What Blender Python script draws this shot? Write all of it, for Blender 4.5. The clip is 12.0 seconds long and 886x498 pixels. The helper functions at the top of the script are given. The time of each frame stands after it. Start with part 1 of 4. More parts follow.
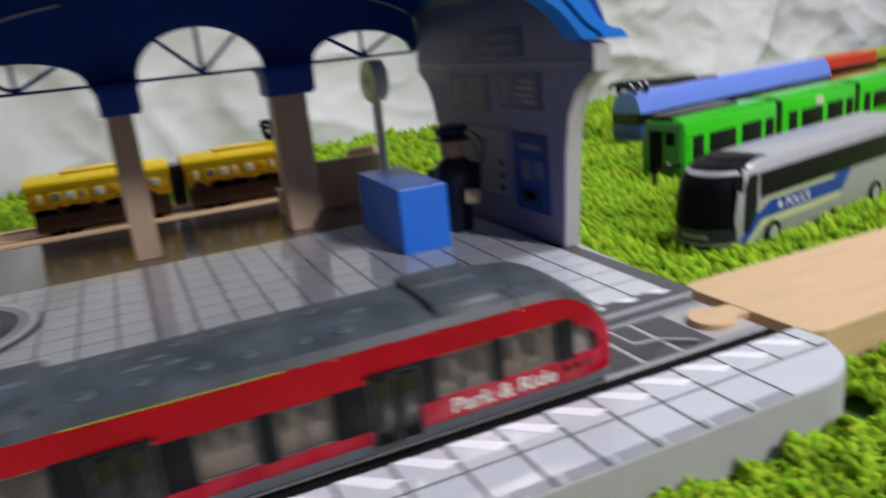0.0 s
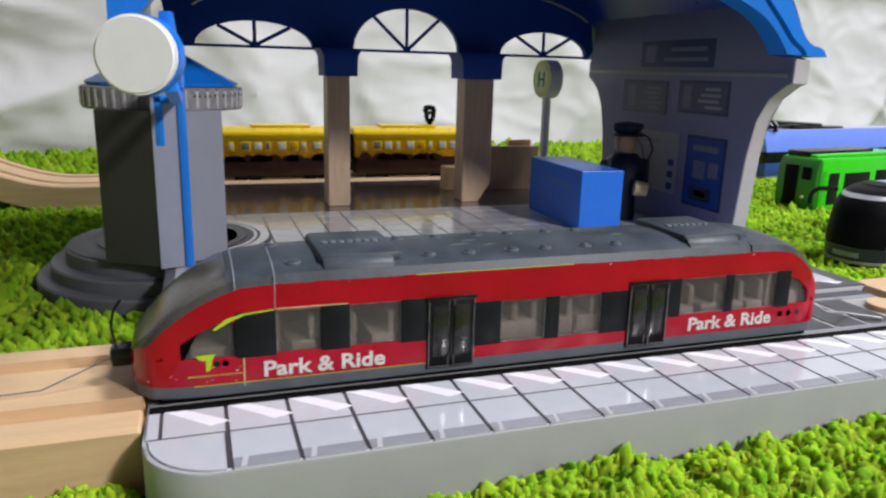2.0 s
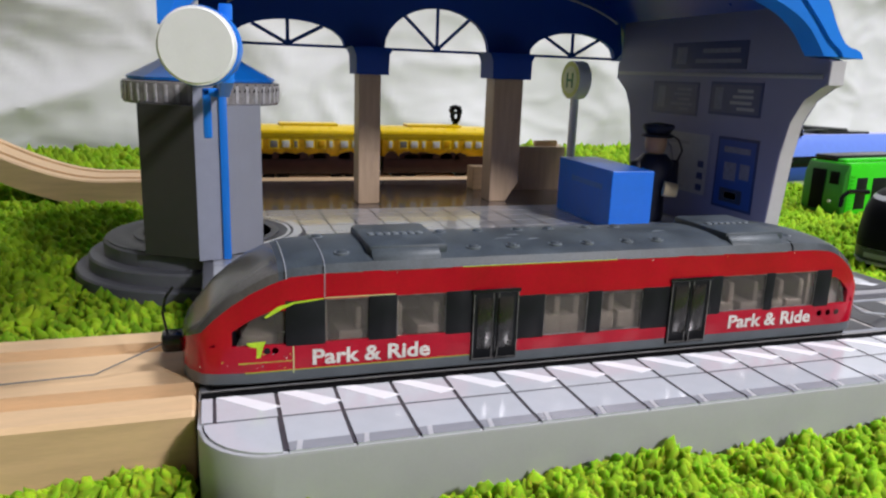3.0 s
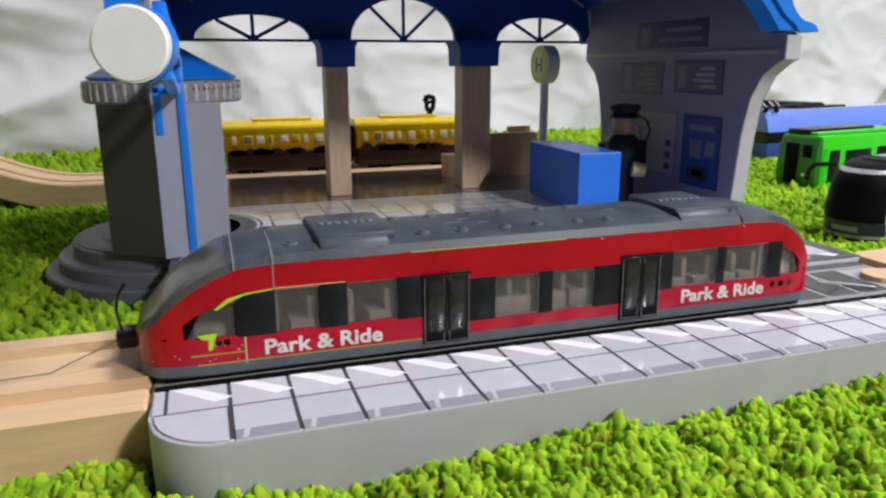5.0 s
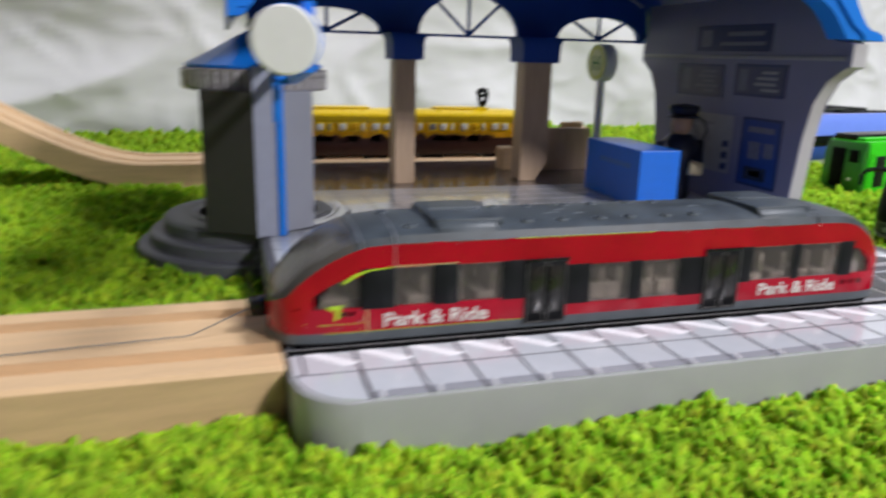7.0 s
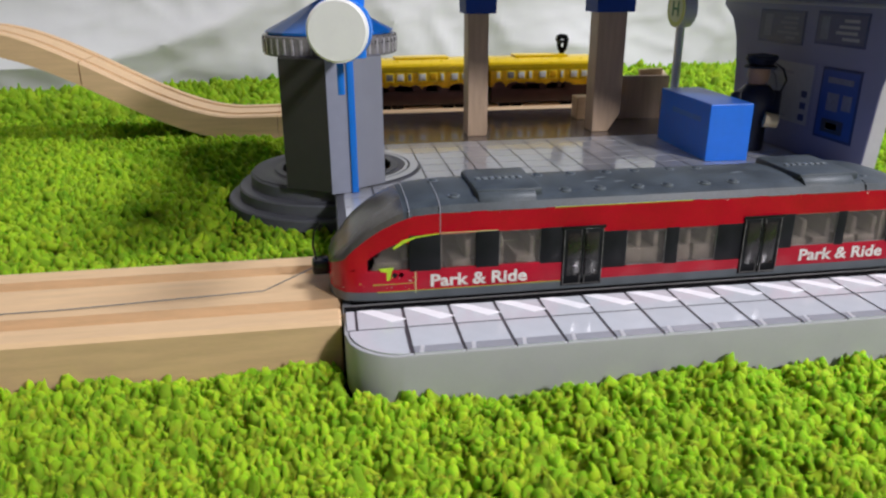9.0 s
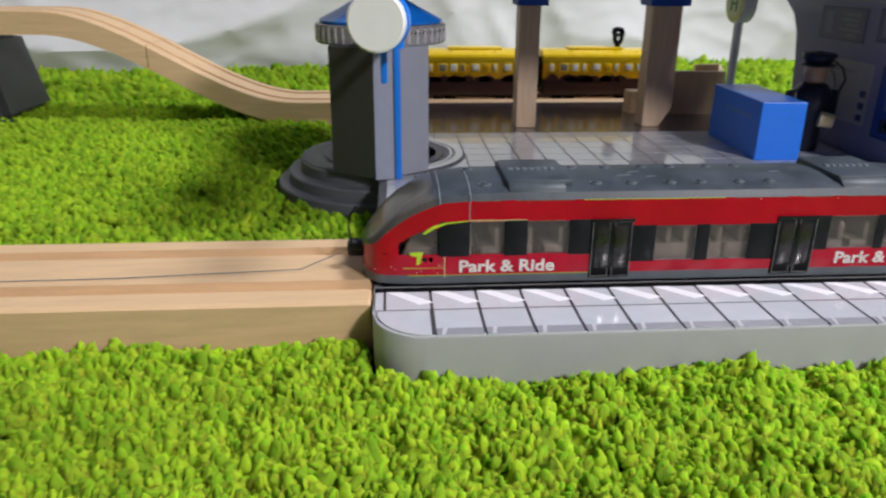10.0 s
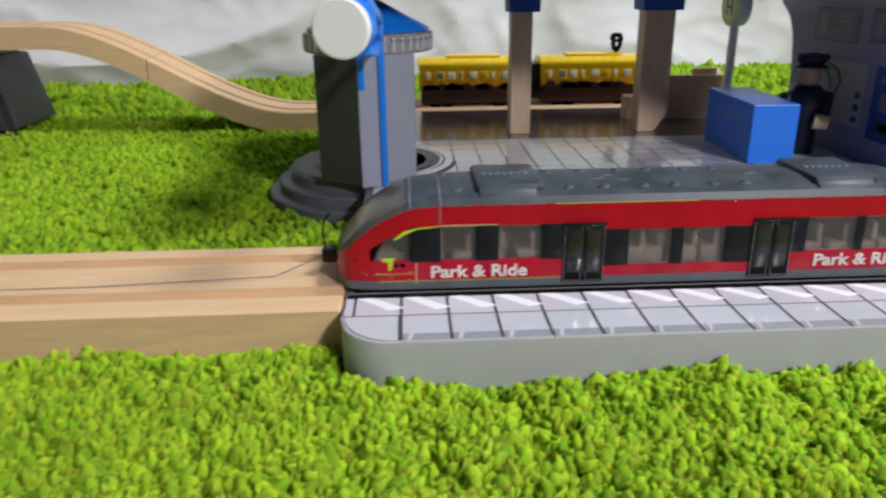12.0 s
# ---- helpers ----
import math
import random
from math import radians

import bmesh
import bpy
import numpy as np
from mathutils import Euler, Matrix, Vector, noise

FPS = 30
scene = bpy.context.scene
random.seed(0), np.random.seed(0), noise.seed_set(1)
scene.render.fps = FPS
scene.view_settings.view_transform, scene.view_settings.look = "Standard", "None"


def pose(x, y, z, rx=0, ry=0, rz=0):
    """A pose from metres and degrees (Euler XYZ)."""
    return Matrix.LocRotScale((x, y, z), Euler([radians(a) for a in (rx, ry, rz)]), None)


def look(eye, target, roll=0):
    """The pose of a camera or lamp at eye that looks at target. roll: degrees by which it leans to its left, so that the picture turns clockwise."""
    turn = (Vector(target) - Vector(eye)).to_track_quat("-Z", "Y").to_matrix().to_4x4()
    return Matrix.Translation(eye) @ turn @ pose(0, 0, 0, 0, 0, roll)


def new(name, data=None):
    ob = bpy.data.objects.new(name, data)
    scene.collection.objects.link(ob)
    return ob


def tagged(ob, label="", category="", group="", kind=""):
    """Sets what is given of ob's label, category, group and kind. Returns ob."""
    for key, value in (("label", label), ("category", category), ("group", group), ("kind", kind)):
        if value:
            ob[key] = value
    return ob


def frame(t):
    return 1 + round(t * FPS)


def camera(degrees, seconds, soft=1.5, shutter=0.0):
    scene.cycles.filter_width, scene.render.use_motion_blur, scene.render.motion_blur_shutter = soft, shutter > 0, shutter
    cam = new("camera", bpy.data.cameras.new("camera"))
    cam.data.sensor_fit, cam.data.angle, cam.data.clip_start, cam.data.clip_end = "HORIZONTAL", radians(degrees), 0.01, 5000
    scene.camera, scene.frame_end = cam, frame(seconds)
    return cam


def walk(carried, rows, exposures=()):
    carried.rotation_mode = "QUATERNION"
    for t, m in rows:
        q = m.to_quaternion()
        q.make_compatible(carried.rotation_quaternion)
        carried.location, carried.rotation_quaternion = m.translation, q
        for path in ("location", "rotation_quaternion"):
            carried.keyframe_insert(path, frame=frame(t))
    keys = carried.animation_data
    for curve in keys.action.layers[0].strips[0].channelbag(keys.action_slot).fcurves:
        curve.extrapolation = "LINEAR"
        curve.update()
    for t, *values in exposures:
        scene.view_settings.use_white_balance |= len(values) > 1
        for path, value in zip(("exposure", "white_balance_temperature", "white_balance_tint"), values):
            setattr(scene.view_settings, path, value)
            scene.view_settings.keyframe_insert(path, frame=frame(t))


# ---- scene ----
cam = camera(62.78, 12.0, 2.3, 1.0)
# seconds, place in metres, turn in degrees
PATH = [
    (0.00, 0.04979, -0.09409, 0.06710, 73.824, 5.617, -24.744),
    (0.50, 0.01953, -0.09903, 0.06857, 76.990, 1.136, -23.396),
    (1.00, 0.00864, -0.10592, 0.06042, 77.610, -0.373, -21.778),
    (1.50, 0.00109, -0.10947, 0.05757, 77.039, -1.119, -19.784),
    (2.00, -0.00231, -0.10816, 0.05544, 76.214, -1.478, -18.508),
    (2.50, -0.00569, -0.10780, 0.05432, 76.300, -1.908, -18.155),
    (3.00, -0.00864, -0.10813, 0.05375, 76.416, -2.017, -17.317),
    (5.00, -0.00080, -0.11276, 0.05337, 75.700, 0.201, -18.206),
    (5.50, 0.00075, -0.11312, 0.05391, 75.575, 0.567, -18.676),
    (6.00, -0.00050, -0.11329, 0.05368, 75.515, 0.259, -18.937),
    (6.50, -0.00184, -0.11376, 0.05474, 75.451, 0.115, -18.955),
    (7.00, -0.02138, -0.11849, 0.05493, 74.979, -1.534, -16.463),
    (7.50, -0.02730, -0.12417, 0.06058, 72.050, 0.367, -12.683),
    (9.50, -0.00928, -0.13418, 0.06595, 69.396, -0.332, -6.935),
    (10.00, -0.00770, -0.13722, 0.06653, 68.934, -0.375, -3.969),
    (10.50, -0.00387, -0.13927, 0.06731, 68.980, 0.240, -2.101),
    (11.00, -0.00497, -0.13995, 0.06491, 68.949, -0.442, -1.332),
    (11.50, -0.00303, -0.13972, 0.06509, 69.294, -0.272, -1.606),
    (12.00, 0.00277, -0.13780, 0.06558, 69.676, 0.633, -2.793),
]
walk(cam, [(t, pose(x, y, z, rx, ry, rz)) for t, x, y, z, rx, ry, rz in PATH],
     [(0.0, -0.28), (0.5, -0.14), (1.0, 0.0), (5.0, 0.08), (7.0, 0.05), (9.5, 0.0), (12.0, 0.0)])

# ---- light: a ceiling lamp overhead and a desk lamp in front ----
world = bpy.data.worlds.new("room_air")
scene.world = world
world.use_nodes = True
world.node_tree.nodes["Background"].inputs[0].default_value = (0.9, 0.95, 1.0, 1)
world.node_tree.nodes["Background"].inputs[1].default_value = 0.30


def area_lamp(name, eye, target, watts, size, colour):
    data = bpy.data.lights.new(name, "AREA")
    data.shape, data.size, data.energy, data.color = "DISK", size, watts, colour
    ob = new(name, data)
    ob.matrix_world = look(eye, target)
    return ob


area_lamp("desk_lamp_light", (0.47, -0.70, 0.53), (0.10, 0.16, 0.03), 6.9, 0.10, (0.985, 0.95, 1.0))
area_lamp("ceiling_lamp_light", (0.93, -0.10, 1.40), (0.30, 0.30, 0.05), 26.0, 0.4, (0.93, 0.94, 1.03))


# ---- materials ----
def material(name, colour, rough=0.5, metal=0.0, vary=0.12, scale=300.0, bump=0.1, grain=None, coat=0.0, random=0.0, spec=0.5, streak=None, fine=1800.0):
    """Two scales of noise on the colour, fine relief, optional random per object; grain stretches the noise along x."""
    m = bpy.data.materials.new(name)
    m.use_nodes = True
    nt = m.node_tree
    b = nt.nodes["Principled BSDF"]
    b.inputs["Roughness"].default_value = rough
    b.inputs["Metallic"].default_value = metal
    b.inputs["Coat Weight"].default_value = coat
    b.inputs["Specular IOR Level"].default_value = spec
    tc = nt.nodes.new("ShaderNodeTexCoord")
    mp = nt.nodes.new("ShaderNodeMapping")
    nt.links.new(tc.outputs["Object"], mp.inputs["Vector"])
    if grain:
        mp.inputs["Scale"].default_value = grain
    n1 = nt.nodes.new("ShaderNodeTexNoise")
    n1.inputs["Scale"].default_value, n1.inputs["Detail"].default_value = scale, 4
    n2 = nt.nodes.new("ShaderNodeTexNoise")
    n2.inputs["Scale"].default_value, n2.inputs["Detail"].default_value = fine, 2
    for n in (n1, n2):
        nt.links.new(mp.outputs[0], n.inputs["Vector"])
    add = nt.nodes.new("ShaderNodeMath")
    add.operation = "MULTIPLY_ADD"
    nt.links.new(n2.outputs["Fac"], add.inputs[0])
    add.inputs[1].default_value = 0.4
    nt.links.new(n1.outputs["Fac"], add.inputs[2])
    src = add.outputs[0]
    if random:
        info = nt.nodes.new("ShaderNodeObjectInfo")
        r = nt.nodes.new("ShaderNodeMath")
        r.operation = "MULTIPLY_ADD"
        nt.links.new(info.outputs["Random"], r.inputs[0])
        r.inputs[1].default_value = random
        nt.links.new(src, r.inputs[2])
        src = r.outputs[0]
    ramp = nt.nodes.new("ShaderNodeMapRange")
    ramp.inputs[1].default_value, ramp.inputs[2].default_value = 0.35, 1.05 + random
    nt.links.new(src, ramp.inputs[0])
    mix = nt.nodes.new("ShaderNodeMix")
    mix.data_type = "RGBA"
    nt.links.new(ramp.outputs[0], mix.inputs[0])
    other = streak or colour
    mix.inputs[6].default_value = (*[max(0, c * (1 - vary)) for c in colour], 1)
    mix.inputs[7].default_value = (*[min(1, c * (1 + vary)) for c in other], 1)
    nt.links.new(mix.outputs[2], b.inputs["Base Color"])
    if bump:
        bp = nt.nodes.new("ShaderNodeBump")
        bp.inputs["Strength"].default_value, bp.inputs["Distance"].default_value = bump, 0.0003
        nt.links.new(add.outputs[0], bp.inputs["Height"])
        nt.links.new(bp.outputs[0], b.inputs["Normal"])
    rr = nt.nodes.new("ShaderNodeMapRange")
    rr.inputs[3].default_value, rr.inputs[4].default_value = rough * 0.85, min(1, rough * 1.2)
    nt.links.new(n1.outputs["Fac"], rr.inputs[0])
    nt.links.new(rr.outputs[0], b.inputs["Roughness"])
    return m


def glass(name, colour, rough=0.12):
    m = bpy.data.materials.new(name)
    m.use_nodes = True
    b = m.node_tree.nodes["Principled BSDF"]
    b.inputs["Base Color"].default_value = (*colour, 1)
    b.inputs["Roughness"].default_value = rough
    b.inputs["Transmission Weight"].default_value = 0.92
    b.inputs["IOR"].default_value = 1.16
    return m


def pile_material():
    m = bpy.data.materials.new("rug_pile")
    m.use_nodes = True
    nt = m.node_tree
    b = nt.nodes["Principled BSDF"]
    b.inputs["Roughness"].default_value = 0.85
    b.inputs["Specular IOR Level"].default_value = 0.1
    b.inputs["Sheen Weight"].default_value = 0.0
    b.inputs["Subsurface Weight"].default_value = 0.65
    b.inputs["Subsurface Radius"].default_value = (0.35, 1.0, 0.15)
    b.inputs["Subsurface Scale"].default_value = 0.0022
    geo = nt.nodes.new("ShaderNodeNewGeometry")
    ramp = nt.nodes.new("ShaderNodeValToRGB")
    ramp.color_ramp.elements[0].color = (0.145, 0.262, 0.011, 1)
    ramp.color_ramp.elements[1].color = (0.32, 0.47, 0.020, 1)
    nt.links.new(geo.outputs["Random Per Island"], ramp.inputs[0])
    n = nt.nodes.new("ShaderNodeTexNoise")
    tc = nt.nodes.new("ShaderNodeTexCoord")
    nt.links.new(tc.outputs["Object"], n.inputs["Vector"])
    n.inputs["Scale"].default_value, n.inputs["Detail"].default_value = 1700, 4
    bp = nt.nodes.new("ShaderNodeBump")
    bp.inputs["Strength"].default_value, bp.inputs["Distance"].default_value = 0.35, 0.0004
    nt.links.new(n.outputs["Fac"], bp.inputs["Height"])
    nt.links.new(bp.outputs[0], b.inputs["Normal"])
    big = nt.nodes.new("ShaderNodeTexNoise")
    big.inputs["Scale"].default_value = 16
    nt.links.new(tc.outputs["Object"], big.inputs["Vector"])
    mr = nt.nodes.new("ShaderNodeMapRange")
    mr.inputs[3].default_value, mr.inputs[4].default_value = 0.62, 1.25
    nt.links.new(big.outputs["Fac"], mr.inputs[0])
    mul = nt.nodes.new("ShaderNodeMix")
    mul.data_type, mul.blend_type = "RGBA", "MULTIPLY"
    mul.inputs[0].default_value = 1
    nt.links.new(ramp.outputs[0], mul.inputs[6])
    nt.links.new(mr.outputs[0], mul.inputs[7])
    nt.links.new(mul.outputs[2], b.inputs["Base Color"])
    return m


WOOD = material("beech_wood", (0.66, 0.45, 0.25), 0.55, vary=0.14, scale=60, grain=(1, 9, 9), bump=0.15, fine=500)
WOOD_DARK = material("pillar_wood", (0.50, 0.36, 0.24), 0.5, vary=0.15, scale=70, grain=(8, 8, 1), bump=0.12, fine=500)
LAV = material("pale_lavender_enamel", (0.46, 0.48, 0.74), 0.35, vary=0.08)
GREY = material("grey_painted_edge", (0.44, 0.44, 0.46), 0.45, vary=0.05, scale=150, bump=0.08)
SHADOWGAP = material("gap_shade_black", (0.008, 0.008, 0.009), 0.9, vary=0.2, spec=0.05)
JOINT = material("dark_joint", (0.055, 0.055, 0.065), 0.35, vary=0.2)
TILE = material("pale_grey_tile", (0.54, 0.56, 0.60), 0.14, vary=0.08, scale=250, random=0.5, bump=0.03, coat=0.5)
STRIPE = material("white_stripe", (0.85, 0.85, 0.88), 0.25, vary=0.05)
SHADE = material("mid_grey_print", (0.29, 0.30, 0.33), 0.25, vary=0.08)
BROWN = material("brown_print", (0.085, 0.07, 0.065), 0.17, coat=0.4, vary=0.4, scale=160, grain=(1, 4, 1), bump=0.02)
BALLAST = material("track_bed_print", (0.42, 0.40, 0.38), 0.4, vary=0.1, scale=500)
SLEEPER = material("dark_sleeper_print", (0.045, 0.045, 0.05), 0.35, vary=0.2)
BLUE = material("bright_blue_plastic", (0.008, 0.205, 0.78), 0.34, vary=0.06, scale=120, bump=0.05)
NAVY = material("navy_paint", (0.003, 0.048, 0.30), 0.55, spec=0.3, vary=0.08, scale=120, bump=0.05)
NAVYGLOSS = material("glossy_navy_paint", (0.002, 0.042, 0.27), 0.28, spec=0.5, vary=0.08, scale=60, bump=0.03)
BOXBLUE = material("blue_box_paint", (0.01, 0.19, 0.85), 0.35, vary=0.06)
LILAC = material("lilac_grey_wall", (0.18, 0.187, 0.305), 0.5, vary=0.06, scale=120, bump=0.06)
PALE = material("pale_grey_paint", (0.50, 0.50, 0.52), 0.45, vary=0.06)
STRIPGREY = material("tower_front_grey", (0.29, 0.315, 0.40), 0.45, vary=0.06)
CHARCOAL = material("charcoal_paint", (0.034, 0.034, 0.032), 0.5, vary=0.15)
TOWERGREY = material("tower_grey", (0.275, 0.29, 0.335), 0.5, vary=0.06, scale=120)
STEPGREY = material("step_grey_plastic", (0.10, 0.105, 0.12), 0.5, vary=0.12)
COLLAR = material("mottled_grey_plastic", (0.26, 0.25, 0.25), 0.22, vary=0.35, scale=450)
COLLARRIB = material("clear_grey_rib", (0.46, 0.45, 0.46), 0.18, vary=0.35, scale=500)
WHITE = material("white_plastic", (0.93, 0.93, 0.92), 0.4, vary=0.03)
RED = material("red_enamel", (0.40, 0.0008, 0.016), 0.15, vary=0.25, scale=110, bump=0.09, spec=0.35)
ROOFGREY = material("slate_grey_enamel", (0.052, 0.063, 0.072), 0.42, vary=0.55, scale=150, spec=0.3, bump=0.12)
SKIRT = material("skirt_grey", (0.13, 0.15, 0.165), 0.35, vary=0.2, scale=200)
COACHBLACK = material("satin_black_enamel", (0.004, 0.004, 0.005), 0.5, vary=0.2, spec=0.06)
BLACK = material("black_plastic", (0.007, 0.007, 0.008), 0.2, vary=0.2, spec=0.3)
SUPPORT = material("soft_black_plastic", (0.028, 0.028, 0.030), 0.42, vary=0.2)
BAND = material("window_band_black", (0.008, 0.0085, 0.010), 0.42, vary=0.3, spec=0.18)
WORN = material("worn_bright_edge", (0.15, 0.145, 0.14), 0.35, vary=0.9, scale=500, metal=0.3)
SEAT = material("beige_grey_seat", (0.19, 0.175, 0.155), 0.6, vary=0.12)
LIVERY = material("white_livery_print", (0.70, 0.67, 0.62), 0.4, vary=0.3, scale=700)
LIME = material("lime_paint_smear", (0.42, 0.62, 0.02), 0.5, vary=0.2, scale=900)
DOORGLASS = material("door_glass", (0.020, 0.018, 0.016), 0.15, vary=0.5, scale=200)
SMOKE = glass("smoky_pane", (0.50, 0.46, 0.42))
CABIN = material("brown_grey_cabin_wall", (0.30, 0.27, 0.24), 0.5, vary=0.5, scale=140)
YELLOW = material("yellow_plastic", (0.88, 0.60, 0.006), 0.28, vary=0.08)
AMBER = material("amber_print", (0.66, 0.33, 0.008), 0.22, vary=0.55, scale=230)
MAROON = material("dark_maroon_print", (0.035, 0.010, 0.006), 0.35, vary=0.4, scale=300)
GREEN = material("green_enamel", (0.035, 0.55, 0.01), 0.25, vary=0.06, coat=0.3)
DARKGREEN = material("dark_green_plastic", (0.02, 0.17, 0.012), 0.4, vary=0.15)
TRAMBLUE = material("cornflower_blue_enamel", (0.15, 0.25, 0.74), 0.35, vary=0.08)
TRAMNAVY = material("deep_blue_enamel", (0.03, 0.07, 0.28), 0.3, vary=0.1)
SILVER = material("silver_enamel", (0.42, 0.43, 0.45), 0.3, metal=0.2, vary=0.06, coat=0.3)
POLICEBLUE = material("blue_band_print", (0.012, 0.05, 0.32), 0.3, vary=0.1)
LEMON = material("pale_lime_band_print", (0.55, 0.62, 0.28), 0.35, vary=0.06)
SCARLET = material("scarlet_plastic", (0.70, 0.05, 0.02), 0.4)
OLIVE = material("lime_plastic", (0.40, 0.50, 0.05), 0.4)
PRINTGREY = material("poster_grey_print", (0.20, 0.21, 0.24), 0.4, vary=0.1)
PRINTDIM = material("poster_dim_print", (0.13, 0.14, 0.21), 0.4, vary=0.3, scale=500)
PRINTNIGHT = material("poster_slate_print", (0.05, 0.06, 0.13), 0.4, vary=0.2)
MACHINE = material("machine_blue_print", (0.010, 0.045, 0.24), 0.35, vary=0.15)
PRINTBLUE = material("poster_blue_print", (0.008, 0.02, 0.105), 0.35, vary=0.15)
PRINTPALE = material("poster_pale_print", (0.27, 0.28, 0.31), 0.4, vary=0.1)
SKIN = material("figurine_face_paint", (0.45, 0.28, 0.18), 0.45)
UNIFORM = material("navy_figurine_paint", (0.012, 0.014, 0.03), 0.4)
BRASS = material("pale_yellow_paint", (0.75, 0.62, 0.35), 0.4)
HGREEN = material("sign_green", (0.50, 0.58, 0.10), 0.4)
SHEET = material("white_sheet_cloth", (0.67, 0.665, 0.66), 0.85, vary=0.05, scale=14, bump=0.25, fine=900)
# Backing colour kept dark to paint the shade down between the tufts.
RUG = material("rug_backing", (0.03, 0.07, 0.003), 0.9, vary=0.3, scale=300)
PILE = pile_material()
PLASTER = material("room_plaster", (0.36, 0.36, 0.38), 0.8, vary=0.05, scale=4)
FLOORING = material("room_floorboards", (0.30, 0.20, 0.12), 0.5, vary=0.2, scale=6, grain=(1, 8, 1))

MM = 0.001


# ---- mesh helpers (all sizes in millimetres) ----
def thing(name, x=0, y=0, z=0, rz=0.0, label="", category="", group="", kind=""):
    ob = new(name)
    ob.empty_display_size = 0.005
    ob.matrix_basis = pose(x * MM, y * MM, z * MM, 0, 0, rz)
    return tagged(ob, label, category, group, kind)


def mesh_of(bm, name, mat, smooth=False):
    bmesh.ops.recalc_face_normals(bm, faces=bm.faces)
    bm.transform(Matrix.Scale(MM, 4))
    me = bpy.data.meshes.new(name)
    bm.to_mesh(me)
    bm.free()
    me.materials.append(mat)
    if smooth:
        for p in me.polygons:
            p.use_smooth = True
        me.set_sharp_from_angle(angle=radians(38))
    return me


def part(name, bm, mat, parent=None, label="", smooth=True, at=None):
    ob = new(name, mesh_of(bm, name, mat, smooth))
    if parent:
        ob.parent = parent
    if at is not None:
        ob.matrix_basis = at
    return tagged(ob, label)


def solo(name, bm, mat, label, category, kind="", group="", smooth=True):
    ob = new(name, mesh_of(bm, name, mat, smooth))
    return tagged(ob, label, category, group, kind)


def box(x0, x1, y0, y1, z0, z1, bevel=0.0, bm=None, seg=2):
    made = bm is None
    bm = bm or bmesh.new()
    r = bmesh.ops.create_cube(bm, size=1)
    for v in r["verts"]:
        v.co = Vector((x0 + (v.co.x + 0.5) * (x1 - x0), y0 + (v.co.y + 0.5) * (y1 - y0), z0 + (v.co.z + 0.5) * (z1 - z0)))
    if bevel:
        es = {e for v in r["verts"] for e in v.link_edges}
        bmesh.ops.bevel(bm, geom=list(es), offset=bevel, segments=seg, affect="EDGES", profile=0.5)
    return bm


def rod(a, b, r0, r1=None, n=12, bm=None):
    bm = bm or bmesh.new()
    a, b = Vector(a), Vector(b)
    m = Matrix.Translation((a + b) / 2) @ (b - a).to_track_quat("Z", "Y").to_matrix().to_4x4()
    bmesh.ops.create_cone(bm, cap_ends=True, segments=n, radius1=r0, radius2=r0 if r1 is None else r1, depth=(b - a).length, matrix=m)
    return bm


def wire(points, r, n=6):
    bm = bmesh.new()
    for a, b in zip(points, points[1:]):
        rod(a, b, r, n=n, bm=bm)
    return bm


def prism(points, axis, a, b, bevel=0.0, bm=None):
    """A flat outline pushed from a to b along an axis: 'x' takes (y, z), 'y' takes (x, z), 'z' takes (x, y)."""
    bm = bm or bmesh.new()
    put = {"x": lambda p, t: (t, p[0], p[1]), "y": lambda p, t: (p[0], t, p[1]), "z": lambda p, t: (p[0], p[1], t)}[axis]
    lo = [bm.verts.new(put(p, a)) for p in points]
    hi = [bm.verts.new(put(p, b)) for p in points]
    n = len(points)
    faces = [bm.faces.new(lo[::-1]), bm.faces.new(hi)]
    for i in range(n):
        faces.append(bm.faces.new((lo[i], lo[(i + 1) % n], hi[(i + 1) % n], hi[i])))
    if bevel:
        es = {e for f in faces[:2] for e in f.edges}
        bmesh.ops.bevel(bm, geom=list(es), offset=bevel, segments=2, affect="EDGES", profile=0.5)
    return bm


def lathe(profile, cx, cy, n=48, bm=None):
    """Turn (r, z) pairs round an upright axis."""
    bm = bm or bmesh.new()
    rings = []
    for r, z in profile:
        rings.append([bm.verts.new((cx + r * math.cos(2 * math.pi * k / n), cy + r * math.sin(2 * math.pi * k / n), z)) for k in range(n)])
    for a, b in zip(rings, rings[1:]):
        for k in range(n):
            bm.faces.new((a[k], a[(k + 1) % n], b[(k + 1) % n], b[k]))
    if profile[0][0] > 0.01:
        bm.faces.new(rings[0][::-1])
    if profile[-1][0] > 0.01:
        bm.faces.new(rings[-1])
    return bm


def arc(cx, cy, r, a0, a1, n, ry=None):
    return [(cx + r * math.cos(radians(a0 + (a1 - a0) * k / n)), cy + (ry or r) * math.sin(radians(a0 + (a1 - a0) * k / n))) for k in range(n + 1)]


def rounded(x0, x1, y0, y1, r, corners="abcd", n=8):
    """Outline with rounded corners: a lower left, b lower right, c upper right, d upper left."""
    out = []
    for key, cx, cy, a in (("a", x0, y0, 180), ("b", x1, y0, 270), ("c", x1, y1, 0), ("d", x0, y1, 90)):
        if key in corners:
            ox, oy = cx + (r if cx == x0 else -r), cy + (r if cy == y0 else -r)
            out += arc(ox, oy, r, a, a + 90, n)
        else:
            out.append((cx, cy))
    return out


